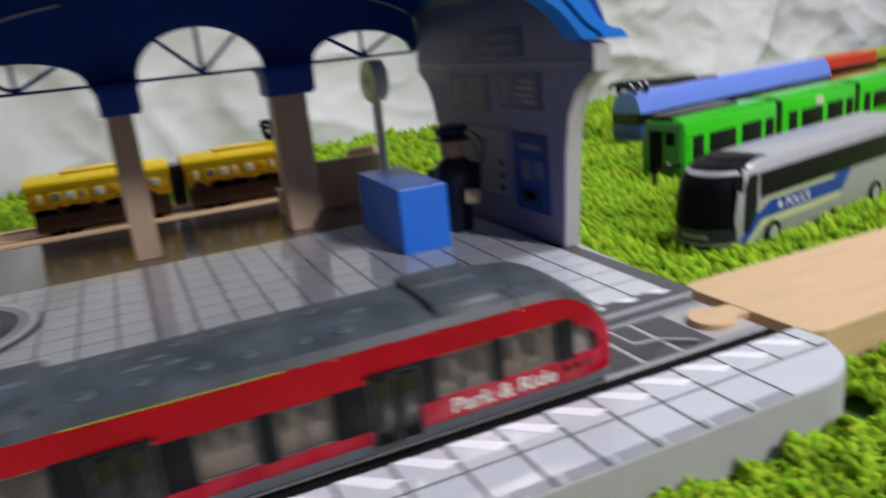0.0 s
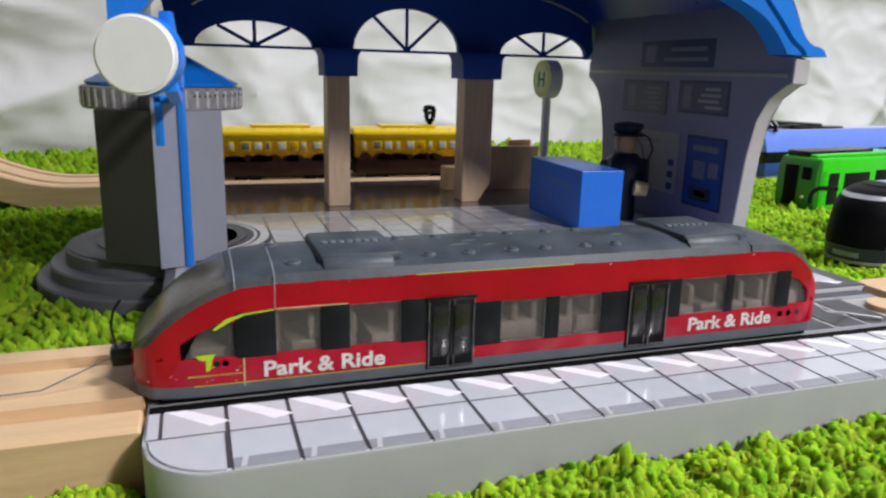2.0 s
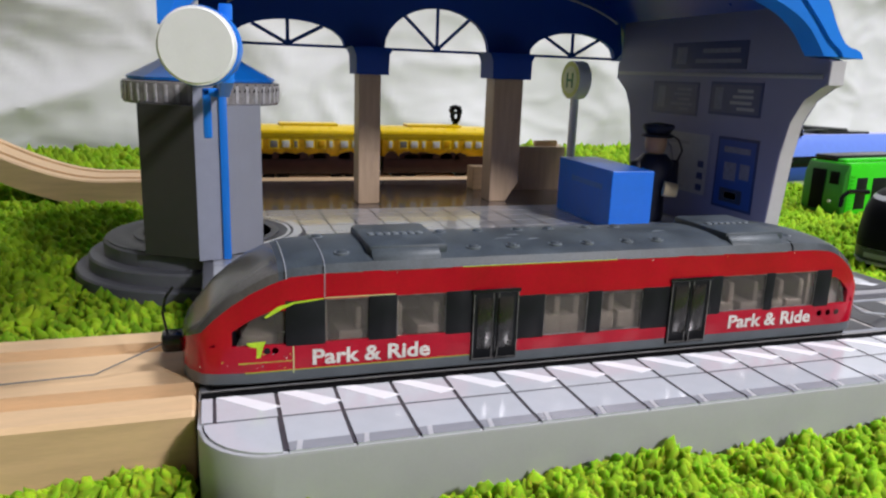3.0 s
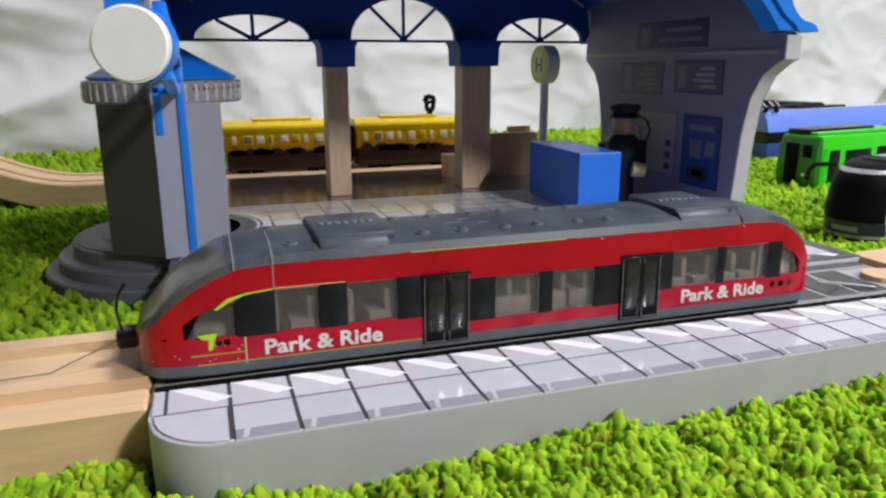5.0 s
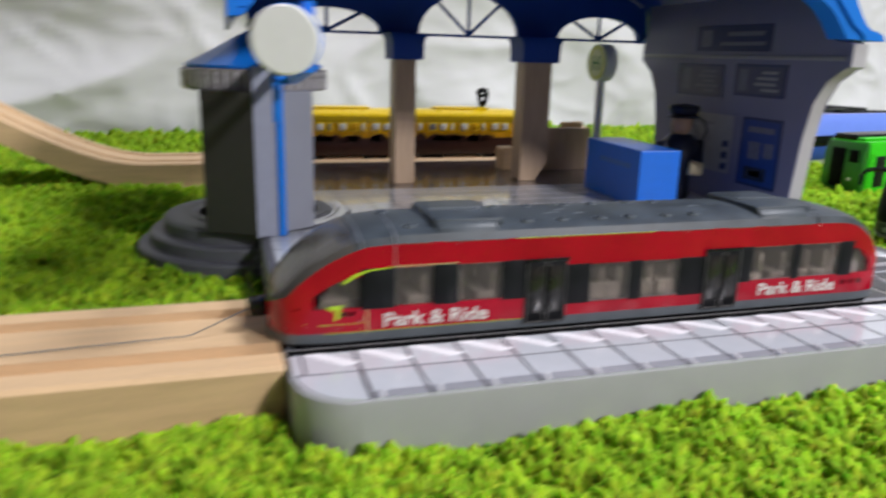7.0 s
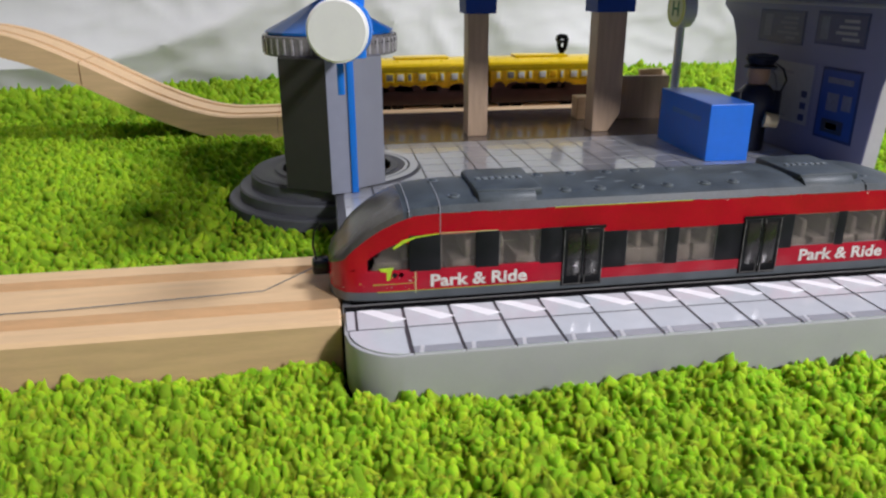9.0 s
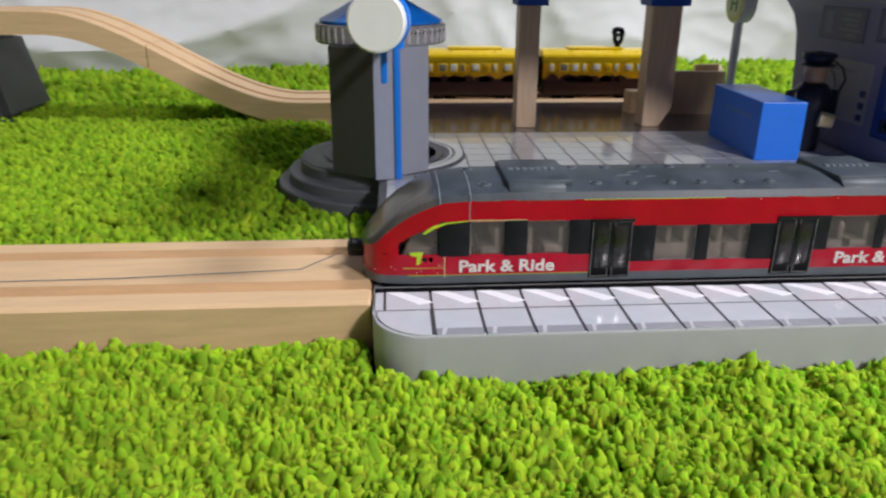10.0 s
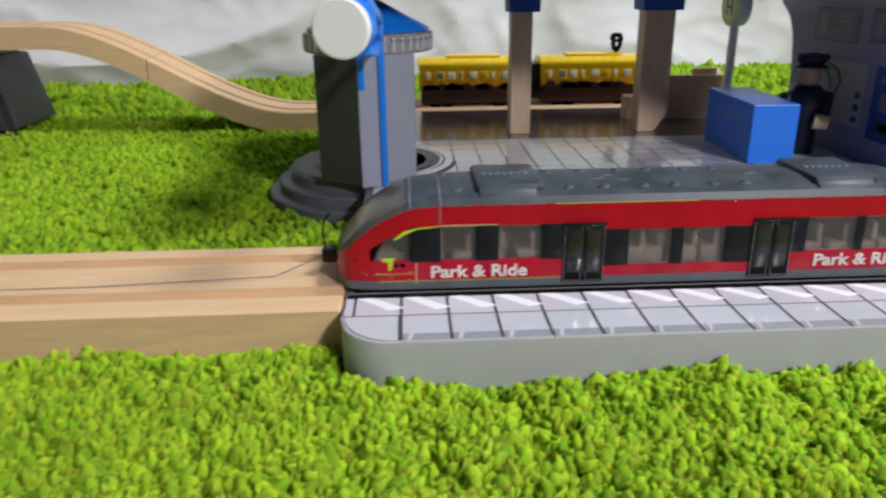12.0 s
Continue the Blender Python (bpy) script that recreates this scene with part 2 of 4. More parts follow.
def lettering(text, size, depth=0.05, bold=0.0, squeeze=1.0):
    """Letters as a mesh in the x-z plane, facing -y, in millimetres, from the left end of the base line."""
    cu = bpy.data.curves.new("letters", "FONT")
    cu.body, cu.size, cu.extrude, cu.offset, cu.resolution_u = text, size, depth, bold, 3
    tmp = bpy.data.objects.new("letters", cu)
    scene.collection.objects.link(tmp)
    bpy.context.view_layer.update()
    me = bpy.data.meshes.new_from_object(tmp.evaluated_get(bpy.context.evaluated_depsgraph_get()))
    bpy.data.objects.remove(tmp)
    bm = bmesh.new()
    bm.from_mesh(me)
    bpy.data.meshes.remove(me)
    bm.transform(Matrix.Diagonal((squeeze, 1, 1, 1)))
    bm.transform(Matrix.Rotation(radians(90), 4, "X"))
    return bm


# ---- the room that closes the place round ----
def room():
    x0, x1, y0, y1, z0, z1 = -1500, 1700, -1500, 1500, -40, 2300
    solo("floor", box(x0, x1, y0, y1, z0 - 20, -17), FLOORING, "brown wooden room floor under the rug", "floor", "structure")
    solo("ceiling", box(x0, x1, y0, y1, z1, z1 + 60), PLASTER, "plain plaster ceiling of the room", "ceiling", "structure")
    for n, b in (("wall_south", (x0, x1, y0 - 60, y0, z0, z1)), ("wall_north", (x0, x1, y1, y1 + 60, z0, z1)),
                 ("wall_west", (x0 - 60, x0, y0, y1, z0, z1)), ("wall_east", (x1, x1 + 60, y0, y1, z0, z1))):
        solo(n, box(*b), PLASTER, "plain cream plaster wall of the room", "wall", "structure")


room()
GROUND = -12.0


def backdrop():
    """A crumpled white sheet hung behind the toys."""
    bm = bmesh.new()
    nx, nz = 420, 170
    grid = []
    for i in range(nx + 1):
        x = -700 + 2100 * i / nx
        base = 488 + 0.10 * (x + 118)
        col = []
        for k in range(nz + 1):
            z = -16 + 760 * (k / nz) ** 1.25
            w = 10 * noise.noise(Vector((x * 0.006, z * 0.008, 3.1)))
            for f, amp, u in ((0.005, 12, 1.0), (0.011, 4.5, 4.0), (0.023, 1.5, 9.0), (0.05, 0.5, 14.0)):
                q = Vector((x * f + z * f * 0.6, z * f * 1.5 - x * f * 0.35, u))
                q += Vector((noise.noise(q * 0.7 + Vector((u, 0, 0))), noise.noise(q * 0.7 + Vector((0, u, 3))), 0)) * 0.6
                w -= amp * (1 - min(1, 1.7 * abs(noise.noise(q)))) ** 2
            col.append(bm.verts.new((x, base + w + 0.05 * z, z)))
        grid.append(col)
    for a, b in zip(grid, grid[1:]):
        for k in range(nz):
            bm.faces.new((a[k], b[k], b[k + 1], a[k + 1]))
    ob = solo("backdrop", bm, SHEET, "crumpled white cloth sheet hung behind the toys", "sheet", "structure")
    return ob


backdrop()


# ---- rug ----
def rug():
    solo("ground", box(-900, 1300, -420, 700, GROUND - 5, GROUND - 1.5), RUG, "shaggy green chenille rug backing, darkened to paint shade between tufts", "rug", "structure")
    ball = bmesh.new()
    bmesh.ops.create_uvsphere(ball, u_segments=6, v_segments=5, radius=1)
    bmesh.ops.triangulate(ball, faces=ball.faces)
    round_v = np.array([v.co[:] for v in ball.verts])
    round_f = np.array([[v.index for v in f.verts] for f in ball.faces])
    ball.free()
    ico = bmesh.new()
    bmesh.ops.create_icosphere(ico, subdivisions=1, radius=1)
    low_v = np.array([v.co[:] for v in ico.verts])
    low_f = np.array([[v.index for v in f.verts] for f in ico.faces])
    ico.free()
    rng = np.random.default_rng(11)

    def clear(x, y):
        keep = ~((x > -14) & (x < 177) & (y > -12.5) & (y < 251))
        keep &= ~((y > 3.5) & (y < 46.5) & (x < 420))
        keep &= (x + 11) ** 2 + (y - 137) ** 2 > 42 ** 2
        keep &= ~((y > 256) & (y < 300) & (x > -55) & (x < 160))
        keep &= y < 474 + 0.10 * (x + 118)
        return keep

    waves = [rng.uniform(0, 1, (64, 64)) for _ in range(2)]

    def swell(x, y, size, table):
        """Smooth hills of a given size, from 0 to 1."""
        u, v = x / size, y / size
        i, j = np.floor(u).astype(int), np.floor(v).astype(int)
        fu, fv = u - i, v - j
        fu, fv = fu * fu * (3 - 2 * fu), fv * fv * (3 - 2 * fv)
        g = [[table[(i + a) % 64, (j + b) % 64] for b in (0, 1)] for a in (0, 1)]
        return (g[0][0] * (1 - fv) + g[0][1] * fv) * (1 - fu) + (g[1][0] * (1 - fv) + g[1][1] * fv) * fu

    def field(name, x0, x1, y0, y1, step, size, verts, faces, skip=None, lift=0.0, tuft=3.6, rise=2.4):
        nx, ny = int((x1 - x0) / step), int((y1 - y0) / step)
        gx, gy = np.meshgrid(np.arange(nx), np.arange(ny))
        x = x0 + (gx.ravel() + rng.uniform(-0.45, 0.45, nx * ny) + 0.5) * step
        y = y0 + (gy.ravel() + rng.uniform(-0.45, 0.45, nx * ny) + 0.5) * step
        keep = clear(x, y)
        if skip is not None:
            keep &= ~((x > skip[0]) & (x < skip[1]) & (y > skip[2]) & (y < skip[3]))
        x, y = x[keep], y[keep]
        n = len(x)
        r = size * rng.uniform(0.7, 1.3, n)
        hill = swell(x, y, tuft, waves[0]) * 0.65 + swell(x + 31, y + 17, tuft * 2.6, waves[1]) * 0.35
        lean = rng.uniform(0.1, 1.25, n)
        way = rng.uniform(0, 2 * np.pi, n)
        up = np.stack([np.sin(lean) * np.cos(way), np.sin(lean) * np.sin(way), np.cos(lean)], 1)
        side = np.stack([-np.sin(way), np.cos(way), np.zeros(n)], 1)
        third = np.cross(up, side)
        z = GROUND + lift + (hill - 0.62) * rise * 2 + rng.uniform(-0.55, 0.55, n) * size
        flat = rng.uniform(0.55, 1.0, n)
        long_ = rng.uniform(0.9, 1.8, n)
        curl = rng.uniform(0.3, 1.5, n)
        fold = rng.uniform(-0.7, 0.7, n)
        lump = rng.uniform(0.72, 1.25, (n, len(verts)))
        local = verts[None] * lump[..., None]
        local[..., 1] += curl[:, None] * local[..., 2] ** 2 + fold[:, None] * local[..., 0] ** 2 * 1.3
        p = (local[..., 0:1] * (side * r[:, None])[:, None] + local[..., 1:2] * (third * (r * flat)[:, None])[:, None]
             + local[..., 2:3] * (up * (r * long_)[:, None])[:, None])
        p += np.stack([x, y, z], 1)[:, None]
        co = (p.reshape(-1, 3) * MM).astype(np.float32)
        fs = (faces[None] + (np.arange(n) * len(verts))[:, None, None]).reshape(-1, 3)
        me = bpy.data.meshes.new(name)
        me.vertices.add(len(co))
        me.vertices.foreach_set("co", co.ravel())
        me.loops.add(fs.size)
        me.loops.foreach_set("vertex_index", fs.ravel().astype(np.int32))
        me.polygons.add(len(fs))
        me.polygons.foreach_set("loop_start", (np.arange(len(fs)) * 3).astype(np.int32))
        me.polygons.foreach_set("use_smooth", np.ones(len(fs), dtype=bool))
        me.update(calc_edges=True)
        me.materials.append(PILE)
        tagged(new(name, me), "bright green chenille rug pile of short curled tufts", "rug", kind="stuff")

    field("rug_pile", -135, 235, -104, 4, 1.12, 1.27, round_v, round_f, None, 2.0, 4.6, 3.0)
    near_back = (-330, 420, 40, 330)
    field("rug_pile", *near_back, 2.15, 1.6, low_v, low_f, None, 0.4, 4.6, 2.0)
    field("rug_pile", -460, 900, -60, 600, 5.2, 3.5, low_v, low_f, (-330, 420, -140, 330), 0.0, 9.0, 2.2)


rug()


# ---- station base ----
def station_base():
    st = thing("station_base", label="grey toy station platform with printed tiles and a track bed", category="toy platform", kind="structure")
    left = arc(-1.5, -0.5, 11, 180, 270, 8) + arc(157, 6.5, 18, 270, 360, 10) + [(175, 9.6), (-12.5, 9.6)]
    part("front_slab", prism(left, "z", -12, -0.35, 0.5), GREY, st)
    part("track_bed", box(-12.5, 172.5, 9.6, 40.2, -12, -1.6), BALLAST, st, "grey printed track bed")
    back = [(-12.5, 40.2), (175.5, 40.2), (175.5, 60), (177.5, 93), (177.5, 251), (-12.5, 251)]
    part("back_slab", prism(back, "z", -12, -0.35, 0.4), GREY, st)
    part("front_joint_sheet", prism(arc(-1.5, -0.5, 10.1, 180, 270, 8) + arc(157, 6.5, 17.1, 270, 360, 10) + [(174.1, 9.4), (-11.6, 9.4)], "z", -0.35, -0.12), JOINT, st, "dark lines between the tiles")
    part("back_joint_sheet", box(-12.2, 175.2, 40.4, 175.5, -0.35, -0.12), JOINT, st, "dark lines between the tiles")
    part("brown_floor_print", box(-12.2, 177.2, 175.5, 250.7, -0.35, 0), BROWN, st, "glossy brown printed back floor")
    # Dark bed edge, widened and blackened to paint the shade under the railcar.
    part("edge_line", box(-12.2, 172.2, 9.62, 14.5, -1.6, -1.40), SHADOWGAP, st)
    part("edge_line", box(-12.2, 172.2, 36.7, 40.1, -1.6, -1.45), JOINT, st)
    # Edge line made black so it also paints shade below the skirt.
    part("edge_line", box(-12.0, 158, 9.0, 9.58, -0.36, 0.03), SHADOWGAP, st, "black platform edge line with the gap shade painted in")
    for y in (16.3, 35.2):
        part("rail_print", box(-12.2, 172.2, y - 0.9, y + 0.9, -1.6, -1.42), PRINTPALE, st)
    me = mesh_of(prism([(-4.2, -9.0), (4.2, -9.0), (4.2, 9.0), (-4.2, 9.0)], "z", 0, 0.2), "sleeper", SLEEPER)
    for k in range(17):
        ob = new("sleeper", me)
        ob.parent = st
        ob.location = ((-5 + 10 * k) * MM, 25.5 * MM, -1.6 * MM)
    return st


STATION = station_base()


# ---- tower on its stepped plinth ----
def tower():
    tw = thing("tower", -11, 137, 0, label="grey toy tower with a blue cone roof and a mottled collar", category="toy tower")
    part("lower_step", lathe([(40, -12), (40, -8.6), (39.5, -8)], 0, 0), STEPGREY, tw, "dark grey round plinth step")
    part("middle_step", lathe([(36, -8), (36, -4.6), (35.5, -4)], 0, 0), STEPGREY, tw, "dark grey round plinth step")
    part("upper_step", lathe([(31.5, -4), (31.5, -0.2), (31, 0.3)], 0, 0), STEPGREY, tw, "dark grey round plinth step")
    part("outer_ring", lathe([(24.6, 0.3), (30.6, 0.3), (30.6, 0.7), (30, 0.9), (25.0, 0.9), (24.6, 0.7)], 0, 0, 64), STEPGREY, tw, "dark grey ring")
    half = arc(0, 0, 30.2, -72, 108, 30) + arc(0, 0, 27.4, 108, -72, 30)
    part("pale_ring", prism(half, "z", 0.8, 1.0), TILE, tw, "pale printed half ring on the platform side")
    half = arc(0, 0, 26.4, -72, 108, 30) + arc(0, 0, 25.4, 108, -72, 30)
    part("pale_ring", prism(half, "z", 0.8, 1.0), TILE, tw, "pale printed half ring on the platform side")
    part("inner_ring", lathe([(21, 0.3), (22.6, 0.3), (22.6, 1.0), (21, 1.0)], 0, 0, 64), STEPGREY, tw)
    part("turntable", lathe([(20.4, 0.3), (20.4, 0.8), (20, 1.0)], 0, 0, 64), PALE, tw, "pale grey turntable disc")
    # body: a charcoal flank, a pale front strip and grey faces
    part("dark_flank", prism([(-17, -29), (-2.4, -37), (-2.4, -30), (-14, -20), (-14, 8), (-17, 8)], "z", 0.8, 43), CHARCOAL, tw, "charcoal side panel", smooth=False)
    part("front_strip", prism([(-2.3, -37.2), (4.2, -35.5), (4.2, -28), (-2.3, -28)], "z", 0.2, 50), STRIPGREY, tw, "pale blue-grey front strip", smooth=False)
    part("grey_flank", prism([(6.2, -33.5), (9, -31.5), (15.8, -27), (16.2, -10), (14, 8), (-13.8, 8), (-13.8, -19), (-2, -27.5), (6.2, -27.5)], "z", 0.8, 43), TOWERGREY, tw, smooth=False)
    part("collar", lathe([(18, 42.5), (22.5, 42.5), (22.9, 43), (22.9, 48.6), (22.4, 49), (10, 49)], 0, -5, 32), COLLAR, tw, "mottled grey translucent collar", smooth=False)
    for k in range(44):
        a = radians(k * 360 / 44)
        place = Matrix.Translation((22.7 * math.sin(a), -5 - 22.7 * math.cos(a), 0)) @ Matrix.Rotation(a, 4, "Z")
        bm = box(-0.55, 0.55, -0.4, 0.5, 43.2, 48.2, 0.2)
        bm.transform(place)
        part("rib", bm, COLLARRIB, tw, "clear grey rib")
        bm = prism([(-1.1, 46.4), (1.1, 46.4), (0.0, 48.7)], "y", -0.25, 0.5)
        bm.transform(place @ Matrix.Rotation(radians(4.1), 4, "Z"))
        part("tooth", bm, BLACK if 2 < k < 16 else COLLAR, tw)
    part("cone_roof", lathe([(21.5, 49.2), (21.8, 50), (14, 54), (6, 58.5), (2, 60.5), (0.0, 61)], 0, -5, 16), BLUE, tw, "blue cone roof", smooth=False)
    part("finial", lathe([(1.6, 60), (2.2, 62), (1.4, 64), (0.0, 64.6)], 0, -5, 12), BLACK, tw)
    return tw


tower()


def clock_arm():
    """A blue plastic arm that rises up the tower's front and carries a white disc over the track."""
    ca = thing("clock_arm", -7, 104, 0, label="blue plastic arm carrying a blank white clock disc", category="toy clock")
    part("upright", box(0.2, 2.4, -3.4, -0.6, 0.2, 56, 0.3), BLUE, ca)
    part("upper_bar", prism([(-3, 56), (-84, 63.5), (-84, 61), (-3, 53)], "x", 0.0, 2.2, 0.3), BLUE, ca)
    part("lower_bar", prism([(-3, 49.5), (-46, 49.2), (-84, 53), (-84, 51), (-46, 47.2), (-3, 47)], "x", 0.0, 2.2, 0.3), BLUE, ca)
    part("hook", box(-3.4, -1.6, -48, -46.2, 38.5, 49, 0.4), BLUE, ca, "short blue hanging tab")
    part("hook_bridge", box(-3.4, 1.0, -48, -46.2, 47.2, 49, 0.4), BLUE, ca)
    part("mount", rod((-2.5, -82, 56.6), (-3.2, -86.5, 56.6), 6.3, 6.3, 40), BLUE, ca)
    bm = rod((-3.2, -86.5, 56.6), (-3.6, -88.8, 56.6), 6.05, 6.05, 56)
    bmesh.ops.bevel(bm, geom=[e for e in bm.edges if len(e.link_faces) == 2 and e.calc_face_angle(0) > 1], offset=0.4, segments=3, affect="EDGES")
    part("disc", bm, WHITE, ca, "blank white disc")
    return ca


clock_arm()


# ---- station hall: side wall, roof, arcade ----
def hall_wall():
    w = thing("hall_wall", 171.3, 0, 0, label="lilac grey arched station wall printed with blue notice boards", category="toy wall", kind="structure")
    front = [(93, 0), (91.5, 15), (90, 30), (87.5, 42), (83, 49.5), (77, 53.5), (74, 54.5), (74, 61.5), (77, 62.5), (77, 66)]
    out = front[:-1] + [(83.5, 62.5), (83.5, 79), (194.9, 79), (195, 66), (195, 62.5), (198, 61.5), (198, 54.5), (195, 53.5), (189, 49.5), (184.5, 42), (182, 30), (180.5, 15), (179, 0)]
    part("panel", prism(out, "x", 0, 5.6, 0.4), LILAC, w)
    part("front_trim", prism([(92.85, 0.1), (91.35, 15), (89.85, 30), (87.35, 42), (82.85, 49.4), (76.9, 53.35), (73.8, 54.4), (73.8, 61.6), (75.2, 61.6), (75.2, 55.6), (78, 54.6), (84.2, 50.4), (88.9, 42.4), (91.4, 30), (92.9, 15), (94.4, 0.1)], "x", 0.35, 5.7), PALE, w, "pale grey front edge")
    # Coloured paler than the wall to paint the moulding's highlight.
    part("moulding", box(-0.6, 0.1, 76, 196, 56.2, 57.6, 0.2), PRINTPALE, w, "moulding strip with its highlight painted in")

    def board(y0, y1, z0, z1, mat, bars, border=PRINTBLUE, name="notice_board"):
        b = part(name, box(-0.18, 0.0, y0, y1, z0, z1), border, w)
        part("sheet", box(-0.26, -0.18, y0 + 1, y1 - 1, z0 + 1, z1 - 1), mat, b)
        for (a, c, lo, hi, m2) in bars:
            part("bar", box(-0.34, -0.26, a, c, lo, hi), m2, b)

    P, B, G = PRINTPALE, PRINTBLUE, PRINTGREY
    def lines(y0, y1, z0, z1, n, m2, seed):
        rnd = random.Random(seed)
        step = (z1 - z0) / n
        return [(y0 + rnd.uniform(0, 2.5), y1 - rnd.uniform(0, 0.45) * (y1 - y0), z0 + k * step, z0 + (k + 0.5) * step, m2) for k in range(n)]

    D = PRINTDIM
    board(111, 156, 59.0, 69.0, B, [(115, 136, 64.8, 66.4, D), (114, 140, 61.2, 62.6, D), (146, 152.5, 60.8, 67.2, D)])
    board(101, 129, 42.5, 54.5, PRINTNIGHT, lines(104, 119, 44.6, 53, 4, P, 1) + [(121.5, 126, 44.5, 52.5, D)])
    board(136, 167, 41, 54, PRINTNIGHT, lines(139, 154, 43, 52.5, 5, D, 2) + [(157.5, 163, 43.5, 52, D)])
    board(125, 166, 10.5, 35.5, PRINTPALE, [(128, 131.5, 13, 15.5, B), (128, 131.5, 17.5, 20, B), (128, 131.5, 22, 24.5, B), (138, 160, 30, 31.2, G), (140, 158, 13, 13.8, G)], border=LILAC, name="route_map")
    part("route_line", wire([(-0.4, 162, 20), (-0.4, 152, 19), (-0.4, 145, 22), (-0.4, 142, 27), (-0.4, 145, 31), (-0.4, 152, 33)], 0.4), UNIFORM, w)
    part("route_line", wire([(-0.4, 164, 30), (-0.4, 156, 31), (-0.4, 150, 28), (-0.4, 148, 23)], 0.35), G, w)
    board(99.5, 121, 9, 35, MACHINE, [(103, 117, 29.5, 31.6, D), (109.5, 116, 19.5, 26, D), (102.5, 107.5, 20.5, 26, D), (105, 117, 11.5, 16.5, UNIFORM), (108, 114, 13, 15.2, BRASS)], name="ticket_machine")
    return w


hall_wall()


def roof():
    r = thing("station_roof", 76.5, 73, 62, label="bright blue arched station roof with a navy underside", category="toy roof", kind="structure")
    half = [(92, 1), (84.5, 9.4), (73.5, 15.2), (57.5, 20), (45, 23), (33, 25.6), (16, 28), (0, 28.8)]

    def curve(pts, m=5):
        """A smooth line through the points."""
        out = []
        q = [pts[0]] + list(pts) + [pts[-1]]
        for p0, p1, p2, p3 in zip(q, q[1:], q[2:], q[3:]):
            for k in range(m):
                t = k / m
                out.append(tuple(0.5 * (2 * b + (c - a) * t + (2 * a - 5 * b + 4 * c - d) * t * t + (3 * b - a - 3 * c + d) * t ** 3) for a, b, c, d in zip(p0, p1, p2, p3)))
        return out + [tuple(pts[-1])]

    inner = curve([(-x, z) for x, z in half] + half[-2::-1])
    outer = [(106, 0.5), (104, 3), (98, 5), (90, 16), (84, 26.5), (72, 38), (55, 48), (30, 56), (0, 59), (-30, 56), (-60, 47), (-84, 36), (-95.5, 30), (-95.8, 14), (-96, 0.5)]
    outer = curve(outer)
    bm = bmesh.new()
    n = 110

    def sample(line, k):
        seg = [(Vector(b) - Vector(a)).length for a, b in zip(line, line[1:])]
        d = sum(seg) * k / n
        for s, a, b in zip(seg, line, line[1:]):
            if d <= s + 1e-9:
                return Vector(a).lerp(Vector(b), d / s if s else 0)
            d -= s
        return Vector(line[-1])

    out_l = outer[::-1]
    quads = []
    for k in range(n + 1):
        a, b = sample(inner, k), sample(out_l, k)
        c = a.lerp(b, 0.45)
        quads.append([bm.verts.new((a.x, 9, a.y)), bm.verts.new((a.x, 1.2, a.y)), bm.verts.new((c.x, 1.2, c.y)), bm.verts.new((c.x, 0, c.y)), bm.verts.new((b.x, 0, b.y)), bm.verts.new((b.x, 9, b.y))])
    for a, b in zip(quads, quads[1:]):
        for k in range(6):
            bm.faces.new((a[k], b[k], b[(k + 1) % 6], a[(k + 1) % 6]))
    bm.faces.new(quads[0])
    bm.faces.new(quads[-1][::-1])
    part("front_rim", bm, BLUE, r, "bright blue arched front rim")
    shell = [(106, 0.5), (105, 6), (101, 14), (96, 21), (90, 27), (84, 31.5), (72, 40), (55, 48.5), (30, 56), (0, 59), (-30, 56), (-60, 47), (-84, 36), (-95.5, 30), (-95.8, 14), (-96, 0.5)]
    shell = curve(shell[:-3], 4) + shell[-3:]
    inset = [(x * 0.975, max(0.5, z - 2.6)) for x, z in shell]
    part("vault", prism(shell + inset[::-1], "y", 9, 146), NAVYGLOSS, r, "glossy navy roof vault")
    part("gable_panel", prism([(-95.6, 3), (-91, 3), (-84, 13), (-73, 19), (-57, 24), (-40, 28), (-20, 31), (-20, 50), (-60, 45), (-95.6, 28)], "y", 0.6, 4), BLUE, r, "flat blue gable panel")
    # Two pale arcs paint the glint streaks on the glossy vault.
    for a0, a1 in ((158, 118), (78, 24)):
        part("rib", wire([(x, 126.6, z) for x, z in arc(8.5, 6, 93, a0, a1, 16, 26)], 0.5, 8), SILVER, r, "pale strip painting the glint along the vault")
    return r


roof()


